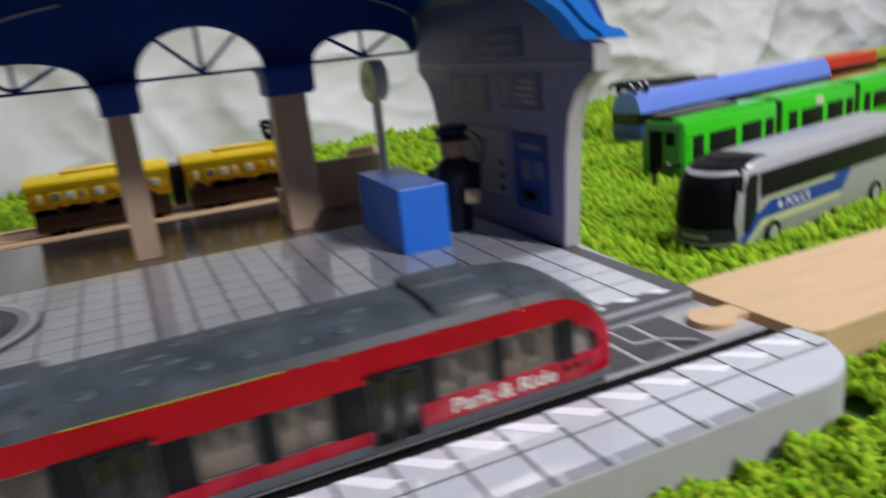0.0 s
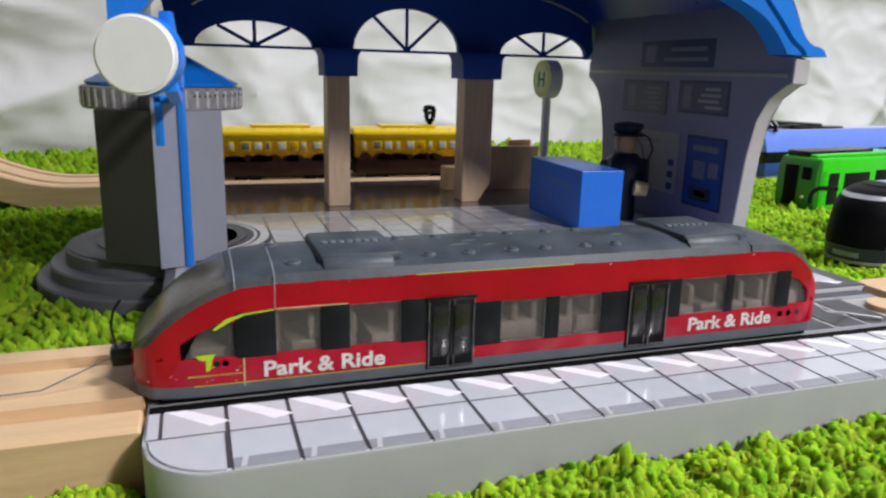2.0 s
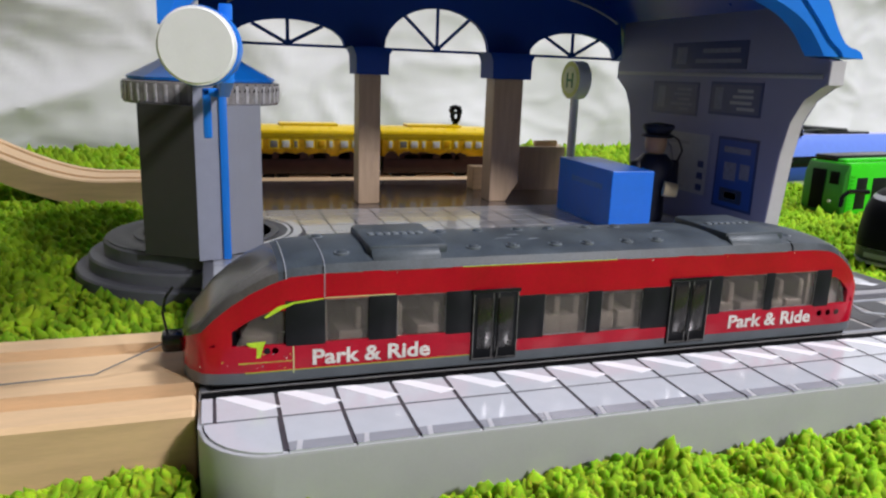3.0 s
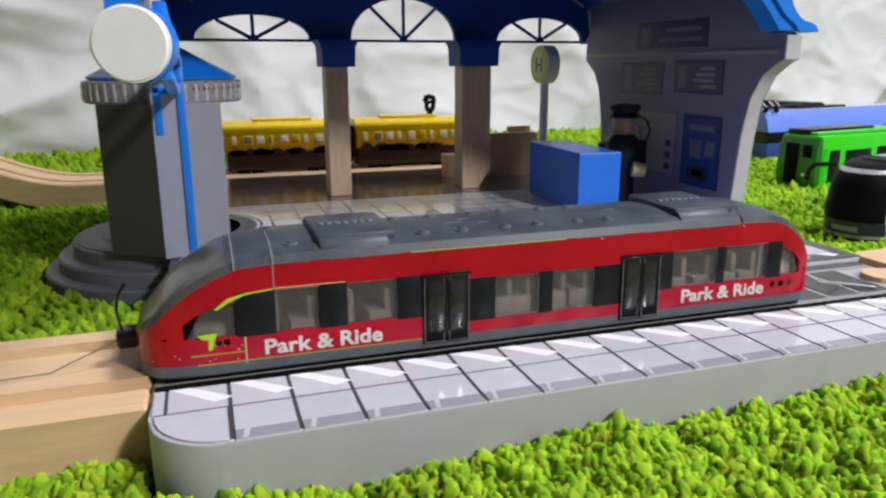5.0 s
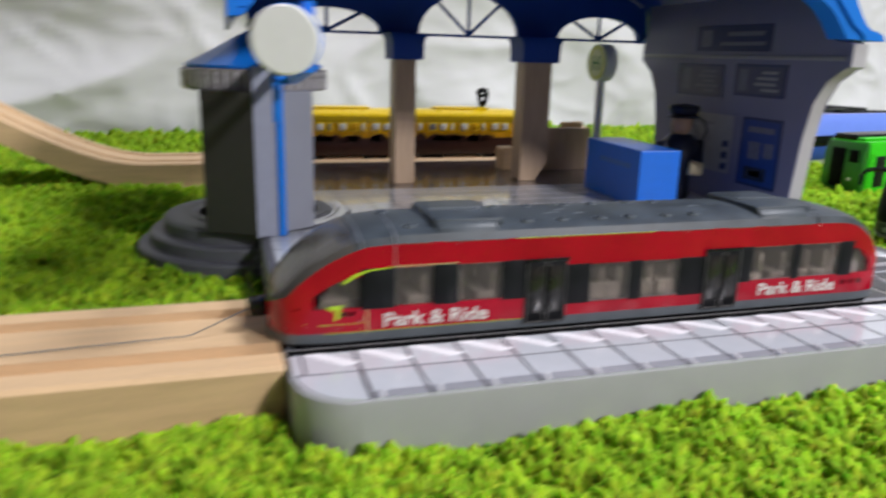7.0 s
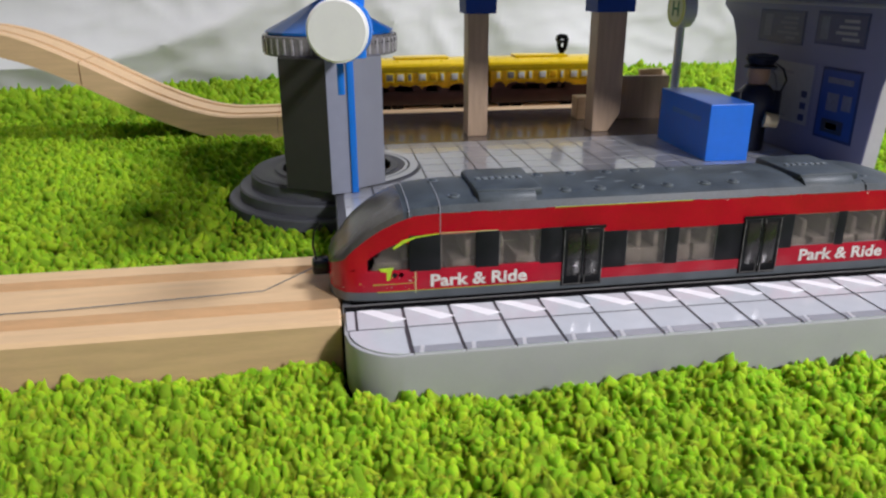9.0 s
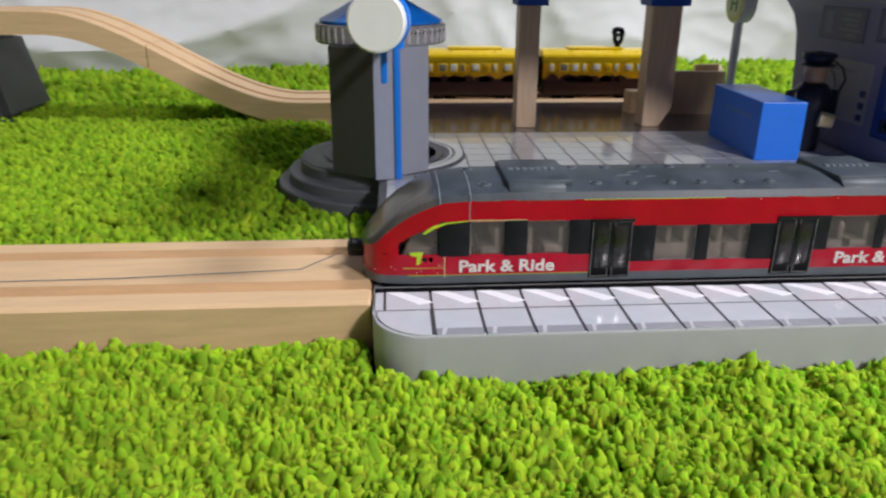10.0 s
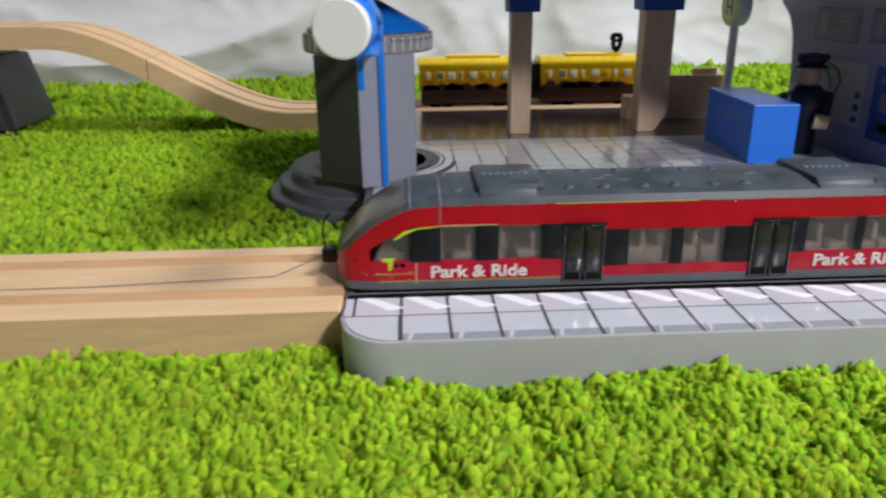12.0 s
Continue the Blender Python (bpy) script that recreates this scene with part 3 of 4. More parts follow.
def arcade():
    """The navy panel with three arched windows on two wooden pillars."""
    ar = thing("arcade", 0, 200, 0, label="navy arcade panel with three fan windows", category="toy arcade", kind="structure")
    top = [(-10, 66), (-14, 88)] + arc(80, 88, 84, 172, 8, 24, 28) + [(172, 78), (174, 66)]

    def arch(x0, x1, z0, rise):
        return arc((x0 + x1) / 2, z0, (x1 - x0) / 2, 180, 0, 14, rise)

    lower = [(-8, 62.4), (-1, 62.4)] + arch(-1, 44.5, 63.4, 9.5) + [(45, 62.4), (47.6, 62.4), (47.6, 52.6), (61, 52.6), (61, 62.4)]
    lower += arch(61.5, 108, 63.4, 17) + [(108.5, 62.4), (113.8, 62.4), (113.8, 52.6), (127, 52.6), (127, 62.4)] + arch(127.5, 170.5, 63.4, 10) + [(171, 62.4)]
    part("panel", prism(lower + top[::-1], "y", 0, 3.2), NAVY, ar)
    for x0, x1, rise in ((-1, 44.5, 9.5), (61.5, 108, 17), (127.5, 170.5, 10)):
        c = (x0 + x1) / 2
        win = part("fan_window", box(x0, x1, 0.6, 2.4, 62.4, 63.5, 0.1), NAVY, ar)
        for dx, dz in ((-0.62, 0.78), (0, 1.0), (0.62, 0.78)):
            part("glazing_bar", rod((c, 1.5, 63.4), (c + dx * (x1 - x0) / 2, 1.5, 63.4 + dz * rise), 0.75, n=8), NAVY, win)
        part("hub", rod((c, 0.7, 63.9), (c, 2.3, 63.9), 1.5, n=16), NAVY, win)
    return ar


arcade()


def pillar(x, w, brace):
    p = thing("pillar", x, 190, 0, label="square beech pillar with a navy cap carrying the arcade", category="pillar", group="pillars of the arcade")
    cut = 5.5 if brace else 0.6
    part("shaft", prism([(0.4, 0), (w - cut, 0), (w, cut * 1.5), (w, 52.4), (0, 52.4), (0, 0.6)], "y", -4.8, 5.5, 0.4), WOOD_DARK, p, smooth=False)
    part("cap", prism([(-1.2, 52.4), (w + 3, 52.4), (w + 3, 60), (w + 5, 63), (-3, 63), (-1.2, 60)], "y", -5.6, 9.8, 0.2), NAVY, p, "navy cap")
    return p


pillar(47.9, 9.0, False)
pillar(105.8, 13.2, True)


# ---- things on the platform ----
def blue_box():
    b = thing("blue_box", 128.3, 121.8, 0, -2, label="bright blue painted wooden box on the platform", category="toy box")
    part("body", box(0, 17.0, 0, 46, 0, 21.8, 0.35), BOXBLUE, b, smooth=False)
    part("faint_print", box(-0.08, 0.02, 7, 33, 14.0, 16.0), material("faded_blue_print", (0.05, 0.22, 0.70), 0.4), b, "faded printed bars")


blue_box()


def figurine():
    """One plain moulded figure: coat, head, peaked cap, and a pale hand held out."""
    bm = bmesh.new()

    def paint(mat_index, before):
        for f in bm.faces:
            if f not in before:
                f.material_index = mat_index

    lathe([(5.0, 0), (5.4, 1.5), (5.2, 10), (6.2, 13), (7.8, 19), (7.4, 23), (4.6, 26), (0.0, 26.6)], 0, 0, 24, bm)
    rod((-7.2, -0.5, 22.5), (-8.6, -4.5, 13), 2.8, 2.4, 12, bm)
    rod((7.0, -0.5, 22.5), (5.0, -7.0, 14), 2.8, 2.4, 12, bm)
    done = set(bm.faces)
    lathe([(2.6, 26), (3.6, 27), (4.2, 29.5), (4.1, 32.5), (3.8, 33)], 0, 0, 20, bm)
    paint(1, done)
    done = set(bm.faces)
    lathe([(4.2, 32.6), (6.3, 32.8), (6.1, 33.5), (4.4, 33.9), (6.2, 36.4), (5.8, 37.5), (0.0, 38.4)], 0, -0.8, 24, bm)
    done |= set(bm.faces)
    rod((1.6, -8.2, 13.6), (6.4, -9.2, 13.0), 3.0, 2.6, 16, bm)
    paint(2, done)
    ob = solo("conductor_figurine", bm, UNIFORM, "dark uniformed toy figurine with a peaked cap", "figurine")
    ob.data.materials.append(SKIN)
    ob.data.materials.append(BRASS)
    ob.matrix_basis = pose(157 * MM, 140 * MM, 0, 0, 0, -12)
    return ob


figurine()


def stop_sign():
    s = thing("stop_sign", 153, 203, 0, label="white tram stop post with a round green sign", category="toy sign")
    part("post", rod((0, 0, 0), (0, 0, 46), 2.0, 2.0, 16), WHITE, s, "white post")
    part("foot", lathe([(4, 0), (4, 1), (2.2, 2)], 0, 0, 20), WHITE, s)
    d = rod((0, -3.0, 0), (0, 3.0, 0), 8.6, 8.6, 40)
    drum = part("drum", d, WHITE, s, "white drum", at=Matrix.Translation((0, 0, 53 * MM)) @ Matrix.Rotation(radians(-87), 4, "Z"))
    part("face", rod((0, -3.2, 0), (0, -2.9, 0), 8.2, 8.2, 40), HGREEN, drum, "green round face")
    part("inner_face", rod((0, -3.35, 0), (0, -3.1, 0), 6.2, 6.2, 40), LEMON, drum)
    h = lettering("H", 9.5, 0.1, 0.12)
    h.transform(Matrix.Translation((-3.4, -3.45, -3.4)))
    part("letter", h, DARKGREEN, drum, smooth=False)


stop_sign()


def back_bench():
    b = thing("wooden_barrier", 117, 217, 0, label="plain beech wooden end barrier beside the platform", category="toy barrier")
    part("board", prism([(0, 0), (38, -4), (38, -1), (0, 3)], "z", 0, 21, 0.3), WOOD_DARK, b, smooth=False)
    part("side_board", prism([(35, -4), (38, -4), (52, 34), (49, 34)], "z", 0, 20, 0.3), WOOD_DARK, b, smooth=False)
    part("stop_block", box(-7.5, 0, 0, 9, 0, 11, 0.4), WOOD, b, smooth=False)
    part("loose_strip", prism([(26, 5), (40, 9), (41, 13), (27, 9)], "z", 18, 23, 0.3), WOOD, b, smooth=False)


back_bench()


# ---- wooden railway ----
def track_section():
    """Cross section of a wooden rail: y and z, 40 wide, 12 high, two grooves, rounded upper edges."""
    h = [(-20, 0), (20, 0), (20, 11.2), (19.2, 12), (13.4, 12), (13.0, 9), (8.4, 9), (8, 12), (-8, 12), (-8.4, 9), (-13.0, 9), (-13.4, 12), (-19.2, 12), (-20, 11.2)]
    return h


def straight_track(name, x0, x1, yc, z, label, rz=0.0):
    t = thing(name, x0, yc, z, rz, label=label, category="toy track", group="wooden railway tracks")
    n = x1 - x0
    cuts = [0, n] if n < 220 else [0, n * 0.52, n]
    for a, b in zip(cuts, cuts[1:]):
        part("plank", prism(track_section(), "x", a + 0.15, b - 0.15, 0.5), WOOD, t, smooth=False)
        part("connector_peg", rod((b - 0.2, 0, 6), (b - 0.2, 0, 12.15), 5.5, 5.5, 24), WOOD, t, "round joining peg")
    return t


straight_track("wooden_track", -330, -12.8, 25, -12.2, "pale beech toy railway track with two grooves")


def plain_track(x0, x1, yc):
    """A track laid with its smooth side up, a round knob reaching into the platform's track bed."""
    t = thing("wooden_track", x0, yc, -12.2, label="pale beech toy track with its smooth side up", category="toy track", group="wooden railway tracks")
    out = [(x1 - x0, 20), (4, 20), (0.8, 18.6), (0, 15), (0, -15), (0.8, -18.6), (4, -20), (x1 - x0, -20)]
    part("plank", prism(out[::-1], "z", 0.2, 12.1, 0.5), WOOD, t, smooth=False)
    knob = [(-0.05, 3.2), (-3.5, 3.0)] + arc(-8.5, 0, 5.4, 35, 325, 16) + [(-3.5, -3.0), (-0.05, -3.2)]
    part("connector_knob", prism(knob[::-1], "z", 0.2, 12.0, 0.3), WOOD, t, "round joining knob", smooth=False)
    return t


plain_track(174.5, 420, 25)
straight_track("wooden_track", -40, 156, 278, -12.2, "pale beech toy railway track under the yellow train")


def ramp_track():
    t = thing("bridge_track", 0, 278, 0, label="beech toy bridge track rising in an S curve", category="toy track", group="wooden railway tracks")

    def height(x):
        k = min(1, max(0, (-58 - x) / 128))
        s = k * k * (3 - 2 * k)
        return -12.2 + 46.5 * s

    for a, b, lab in ((-40, -133, "lower ramp piece"), (-133.6, -330, "upper ramp piece")):
        bm = bmesh.new()
        sec = track_section()
        n = 28
        rings = []
        for k in range(n + 1):
            x = a + (b - a) * k / n
            rings.append([bm.verts.new((x, y, z + height(x))) for y, z in sec])
        for p, q in zip(rings, rings[1:]):
            for k in range(len(sec)):
                bm.faces.new((p[k], q[k], q[(k + 1) % len(sec)], p[(k + 1) % len(sec)]))
        bm.faces.new(rings[0])
        bm.faces.new(rings[-1][::-1])
        part("ramp_piece", bm, WOOD, t, lab)


ramp_track()


def bridge_support(x):
    s = thing("bridge_support", x, 292, GROUND, label="black plastic bridge support standing on the rug", category="toy support")
    bm = bmesh.new()
    lo = [(-29, -32), (29, -32), (29, 26), (-29, 26)]
    hi = [(-19, -29), (19, -29), (19, 22), (-19, 22)]
    a = [bm.verts.new((x_, y_, 0)) for x_, y_ in lo]
    b = [bm.verts.new((x_, y_, 46)) for x_, y_ in hi]
    bm.faces.new(a[::-1])
    bm.faces.new(b)
    for k in range(4):
        bm.faces.new((a[k], a[(k + 1) % 4], b[(k + 1) % 4], b[k]))
    bmesh.ops.bevel(bm, geom=list(bm.edges), offset=4.5, segments=4, affect="EDGES")
    part("body", bm, SUPPORT, s)
    for z, w in ((1.5, 30), (24, 25.5)):
        part("course", box(-w, w, -32.6 + (1.5 if z > 10 else 0), -29, z, z + 1.2, 0.3), SUPPORT, s)
    part("saddle", box(-16, 16, -25, 25, 45.5, 48, 0.4), SUPPORT, s)


bridge_support(-238)


# ---- yellow train at the back ----
def yellow_car(x0, x1, panto):
    c = thing("yellow_rail_car", x0, 278, 0, label="yellow toy rail car with printed amber windows", category="toy train", group="yellow train cars")
    n = x1 - x0
    part("body", box(0, n, -11, 11, 10, 21.5, 0.8), AMBER, c, "amber printed side")
    part("underframe", box(1.0, n - 1.0, -10.8, 10.8, 1.2, 11, 0.6), MAROON, c, "dark maroon underframe")
    part("roof", prism([(-11.4, 20.5), (11.4, 20.5), (11, 23), (8, 25.2), (-8, 25.2), (-11, 23)], "x", -0.4, n + 0.4, 0.4), YELLOW, c, "yellow roof")
    part("roof_hump", box(n * 0.25, n * 0.75, -6, 6, 25, 26.6, 0.6), YELLOW, c)
    part("upper_band", box(-0.1, n + 0.1, -11.2, 11.2, 19.0, 21.6, 0.2), YELLOW, c, "bright yellow upper band")
    rnd = random.Random(int(n))
    for k in range(9):
        x = 4 + k * (n - 9) / 8.6
        wide = (1.6, 3.6, 3.4)[k % 3]
        w = part("window", box(x - 0.7, x + wide + 0.7, -11.15, -10.9, 13.9, 19.0, 0.05), YELLOW, c)
        part("pane", box(x, x + wide, -11.3, -11.1, 14.8, 18.2, 0.08), (LIVERY, SEAT, AMBER)[rnd.randrange(3) if k % 2 else 0], w)
    for k in range(11):
        x, wide = 1 + rnd.random() * (n - 12), 5 + rnd.random() * 6
        part("dark_patch", prism([(x, 9), (x + wide, 9), (x + wide - 0.4, 11.2), (x + wide * 0.7, 11 + rnd.random() * 2.2), (x + wide * 0.3, 11.3 + rnd.random() * 1.6), (x + 0.4, 11.2)], "y", -11.12, -10.8), MAROON, c, "dark stained lower side")
    part("roof_edge", box(0, n, -11.5, -10.9, 21.2, 22.4, 0.2), YELLOW, c)
    for x in (9, 16, n - 16, n - 9):
        part("wheel", rod((x, -9, -0.4), (x, 9, -0.4), 3.2, 3.2, 16), BLACK, c)
    if panto:
        p = part("pantograph", wire([(n * 0.72, 0, 25.5), (n * 0.72, 0, 27.5), (n * 0.72 - 1.9, 0, 30), (n * 0.72 - 1.7, 0, 33), (n * 0.72 - 3.2, 0, 35.2), (n * 0.72, 0, 36), (n * 0.72 + 2.6, 0, 35.0), (n * 0.72 + 1.9, 0, 33), (n * 0.72 + 2.0, 0, 30), (n * 0.72, 0, 27.5)], 1.4), BLACK, c, "folded black pantograph")
        part("bow", box(n * 0.72 - 2.5, n * 0.72 + 2.5, -4, 4, 32.4, 33.8, 0.4), BLACK, p)
    return c


yellow_car(9, 69, False)
yellow_car(76, 137, True)
solo("coupling_bellows", box(69.4, 75.6, 269, 287, 3, 22, 0.6), BLACK, "black bellows between the yellow cars", "bellows")


# ---- vehicles beside the station ----
def coach():
    c = thing("police_coach", 229.5, 80.0, GROUND - 1.7, 10.5, label="silver toy police coach with a blue band and rounded black front", category="toy coach")
    L, W = 128, 25
    levels = [(2.5, -4.0, 0.95), (6, -5.6, 1.0), (14, -6.2, 1.0), (24, -4.0, 1.0), (28.5, -0.5, 0.98), (30.6, 4.5, 0.93), (31.5, 10, 0.86)]

    def nose(v, z, grow=0.0):
        xf, ws = (float(np.interp(z, [q[0] for q in levels], [q[i] for q in levels])) for i in (1, 2))
        return Vector((xf - grow + 9.2 * abs(v) ** 2.6, W / 2 + v * (W / 2 * ws + grow * 0.6), z))

    bm = bmesh.new()
    rings = []
    for z, _, ws in levels:
        pts = [nose(-1 + 2 * k / 16, z) for k in range(17)]
        pts += [Vector((L - 1, W / 2 * (1 + ws), z)), Vector((L, W / 2 * (1 + 0.9 * ws), z)), Vector((L, W / 2 * (1 - 0.9 * ws), z)), Vector((L - 1, W / 2 * (1 - ws), z))]
        rings.append([bm.verts.new(q) for q in pts])
    for p, q in zip(rings, rings[1:]):
        for k in range(len(p)):
            bm.faces.new((p[k], p[(k + 1) % len(p)], q[(k + 1) % len(p)], q[k]))
    bm.faces.new(rings[0][::-1])
    bm.faces.new(rings[-1])
    part("body", bm, SILVER, c)

    def front_patch(v0, v1, z0, z1, proud):
        bm = bmesh.new()
        nv, nz = 14, 8
        sides = [[[bm.verts.new(nose(v0 + (v1 - v0) * i / nv, z0 + (z1 - z0) * k / nz, g)) for k in range(nz + 1)] for i in range(nv + 1)] for g in (proud, -0.8)]
        for g in sides:
            for i in range(nv):
                for k in range(nz):
                    bm.faces.new((g[i][k], g[i + 1][k], g[i + 1][k + 1], g[i][k + 1]))
        o, n = sides
        rim = [(i, 0) for i in range(nv)] + [(nv, k) for k in range(nz)] + [(i, nz) for i in range(nv, 0, -1)] + [(0, k) for k in range(nz, 0, -1)]
        for (i, k), (j, m) in zip(rim, rim[1:] + rim[:1]):
            bm.faces.new((o[i][k], o[j][m], n[j][m], n[i][k]))
        return bm

    part("windscreen", front_patch(-0.93, 1.02, 10.4, 29.6, 0.35), COACHBLACK, c, "rounded black windscreen")
    part("dark_visor", front_patch(-0.88, 1.02, 29.3, 31.6, 0.4), COACHBLACK, c, "black front of the roof")
    cap = [nose(-0.86 + 1.86 * k / 14, 31.5, 0.3) for k in range(15)]
    part("roof_front", prism([(q.x, q.y) for q in cap] + [(23, W - 1.9), (23, 3.4)], "z", 31.3, 31.85, 0.1), COACHBLACK, c, "black roof front")
    part("nose_panel", front_patch(-0.95, 1.0, 5.6, 10.2, 0.3), UNIFORM, c, "dark navy nose panel")
    part("front_print", front_patch(-0.45, 0.30, 6.8, 8.6, 0.4), PRINTGREY, c, "faint grey printed bar")
    part("silver_lip", front_patch(-0.98, 0.97, 4.3, 5.3, 0.6), SILVER, c, "silver bumper lip")
    part("bumper", front_patch(-0.9, 0.97, 1.8, 4.2, 0.1), BLACK, c, "black lower bumper")
    part("front_side_window", prism([(5.2, 8), (5.8, 24.5), (8, 27.4), (13, 27.6), (12.5, 14.5), (8.5, 8)], "y", -0.2, 0.2), BAND, c, "black side window")
    part("side_window", box(14.4, L - 6, -0.2, 0.4, 18.3, 27.2, 0.1), BAND, c, "long black side window")
    part("blue_band", prism([(3, 5.5), (10, 12.5), (20, 16.6), (62, 16.6), (75, 24), (80, 24), (68, 10.8), (16, 10.8), (7, 4.4)], "y", -0.14, 0.1), POLICEBLUE, c, "blue side band")
    part("lime_line", prism([(10, 13.6), (20, 17.8), (62, 17.8), (62, 16.7), (20, 16.7), (10.5, 12.8)], "y", -0.15, 0.1), LEMON, c)
    part("lime_line", prism([(16, 10.7), (68, 10.7), (66, 8.4), (17, 8.4), (8, 3.4), (7, 4.3)], "y", -0.15, 0.1), LEMON, c)
    word = lettering("POLICE", 4.6, 0.03, 0.05, 1.05)
    word.transform(Matrix.Translation((30, -0.2, 12.2)))
    part("word", word, LIVERY, c, smooth=False)
    part("badge", rod((26.5, -0.22, 13.8), (26.5, -0.05, 13.8), 1.3, 1.3, 12), LIVERY, c)
    for x in (22, L - 34):
        for y in (0.4, W - 0.4):
            w = part("wheel", rod((x, y - 1.2, 4.6), (x, y + 1.2, 4.6), 4.6, 4.6, 24), BLACK, c)
            part("rim", rod((x, y - 1.35, 4.6), (x, y - 1.1, 4.6), 2.6, 2.6, 16), SILVER, w)
    part("mirror", wire([(4, W - 1, 29.4), (-1.5, W + 3.5, 29), (-3.6, W + 4.5, 27), (-3.8, W + 4.6, 23)], 0.9), BLACK, c, "black mirror arm")
    part("mirror", wire([(4, 0.6, 29.4), (2.5, -0.8, 27), (1.6, -1.2, 23)], 0.7), BLACK, c, "black mirror arm")


coach()


def green_tram():
    c = thing("green_tram", 299, 181, GROUND - 2.5, 11, label="bright green articulated toy tram with dark windows", category="toy tram")
    W, T = 24, 31
    part("front_end", prism([(0, 4), (-1.5, 10), (-1.0, 25), (1.5, T - 1), (3, T - 1), (3, 4)], "y", 0.6, W - 0.6, 0.6), DARKGREEN, c, "dark green front end")
    part("front_window", box(-1.9, -1.2, W - 13.0, W - 5.5, 6, 27, 0.2), COACHBLACK, c, "tall black front window")
    part("front_window", box(-1.9, -1.2, 3.5, 8.5, 20, 26.5, 0.2), COACHBLACK, c, "small black front window")
    part("headlamp", rod((-2.3, 7, 11), (-1.2, 7, 11), 0.8, 0.8, 12), LIVERY, c, "small white headlamp")
    for k in range(9):
        part("louvre", box(3.0, 6.6, -0.5, 0.2, 8 + k * 2.0, 9 + k * 2.0, 0.2), GREEN, c)
    part("roof_gear", box(3, 60, 9, W - 2, T, T + 3.0, 0.7), BLACK, c, "flat black roof gear")
    x = 2.0
    for k, n in enumerate((80, 80, 70)):
        b = part("body", prism([(0, 3), (W, 3), (W, T - 1.5), (W - 1.2, T), (1.2, T), (0, T - 1.5)], "x", x, x + n, 0.4), GREEN, c)
        for i, (a, e, lo, hi) in enumerate(((0.08, 0.19, 7, 23.5), (0.25, 0.53, 12.5, 23), (0.60, 0.82, 9, 23.5), (0.87, 0.97, 12.5, 23))):
            part("window", box(x + n * a, x + n * e, -0.25, 0.2, lo, hi, 0.1), BAND, b, "black tram window")
        part("roof_ridge", box(x + 2, x + n - 2, 5, W - 5, T, T + 1.6, 0.5), GREEN, b)
        if k < 2:
            part("bellows", box(x + n - 0.2, x + n + 6.2, 0.8, W - 0.8, 4, T - 0.5, 0.4), BLACK, c, "black bellows")
        x += n + 6
    part("skirt", box(4, x - 8, 1, W - 1, 0.5, 4, 0.4), BLACK, c)
    part("white_badge", box(122, 130, -0.3, 0.1, 24, 28.4), LIVERY, c, "small white plate")


green_tram()


def blue_tram():
    c = thing("blue_tram", 356, 281, GROUND, 10.5, label="blue toy tram with a folded pantograph on the roof", category="toy tram")
    W, T, L = 24, 34, 230
    part("body", box(0, L, 0, W, 4, 14, 1.0), TRAMNAVY, c, "deep blue lower body")
    part("window_band", box(-0.3, L + 0.2, -0.2, W + 0.2, 13, 21, 0.6), BLACK, c, "dark window band")
    part("roof", prism([(-0.4, 20.5), (W + 0.4, 20.5), (W - 2, 29), (W - 6, T), (6, T), (2, 29)], "x", -0.6, L, 0.6), TRAMBLUE, c, "cornflower blue roof")
    part("skirt", box(2, L - 2, 1, W - 1, 0.5, 4.2), SILVER, c)
    p = part("pantograph", wire([(-8, 12, 40.0), (4, 12, 39.5), (30, 12, 38.0), (70, 12, 36)], 2.0), BLACK, c, "black folded pantograph")
    for x in (-4, 4, 10):
        part("bow", wire([(x, 2, 37.0), (x - 1, 5, 40), (x - 1, 19, 40), (x, 22, 37.0)], 1.2), BLACK, p)
    for x in (1, 12):
        for y in (5, 19):
            part("insulator", lathe([(1.6, 33.5), (1.6, 35), (1.0, 35.4), (1.6, 36), (1.6, 37), (0.8, 38.6)], x, y, 12), BLACK, p)
    for y in (6, 18):
        part("arm", wire([(2, y, 36), (34, y + (12 - y) * 0.5, 37), (68, 12, 35.5)], 1.0), BLACK, p)
    part("roof_top", box(10, L - 6, 6.6, W - 6.6, T, T + 0.5, 0.15), LAV, c, "pale lavender roof top")
    part("windscreen", prism([(-0.9, 14), (-0.9, 19), (1.5, 21.5), (1.5, 14)], "y", 2.5, W - 2.5, 0.2), DOORGLASS, c, "grey windscreen")
    part("roof_pod", box(34, 90, 7, W - 7, T - 0.5, T + 2, 0.6), BLACK, c)


blue_tram()


def far_car(name, x, y, n, body, roofm, label):
    c = thing(name, x, y, GROUND, 9, label=label, category="toy tram")
    part("body", box(0, n, 0, 22, 2, 24, 1.0), body, c)
    part("window_band", box(-0.2, n + 0.2, -0.2, 22.2, 14, 21, 0.3), BLACK, c)
    part("roof", box(-0.5, n + 0.5, 0.5, 21.5, 24, 30, 1.2), roofm, c)


far_car("red_tram", 585, 352, 120, SCARLET, SCARLET, "scarlet toy tram standing behind the blue tram")
far_car("blue_rail_car", 735, 400, 120, TRAMNAVY, TRAMBLUE, "blue toy rail car far back on the rug")
far_car("lime_tram", 640, 372, 150, OLIVE, OLIVE, "lime green toy tram far back on the rug")


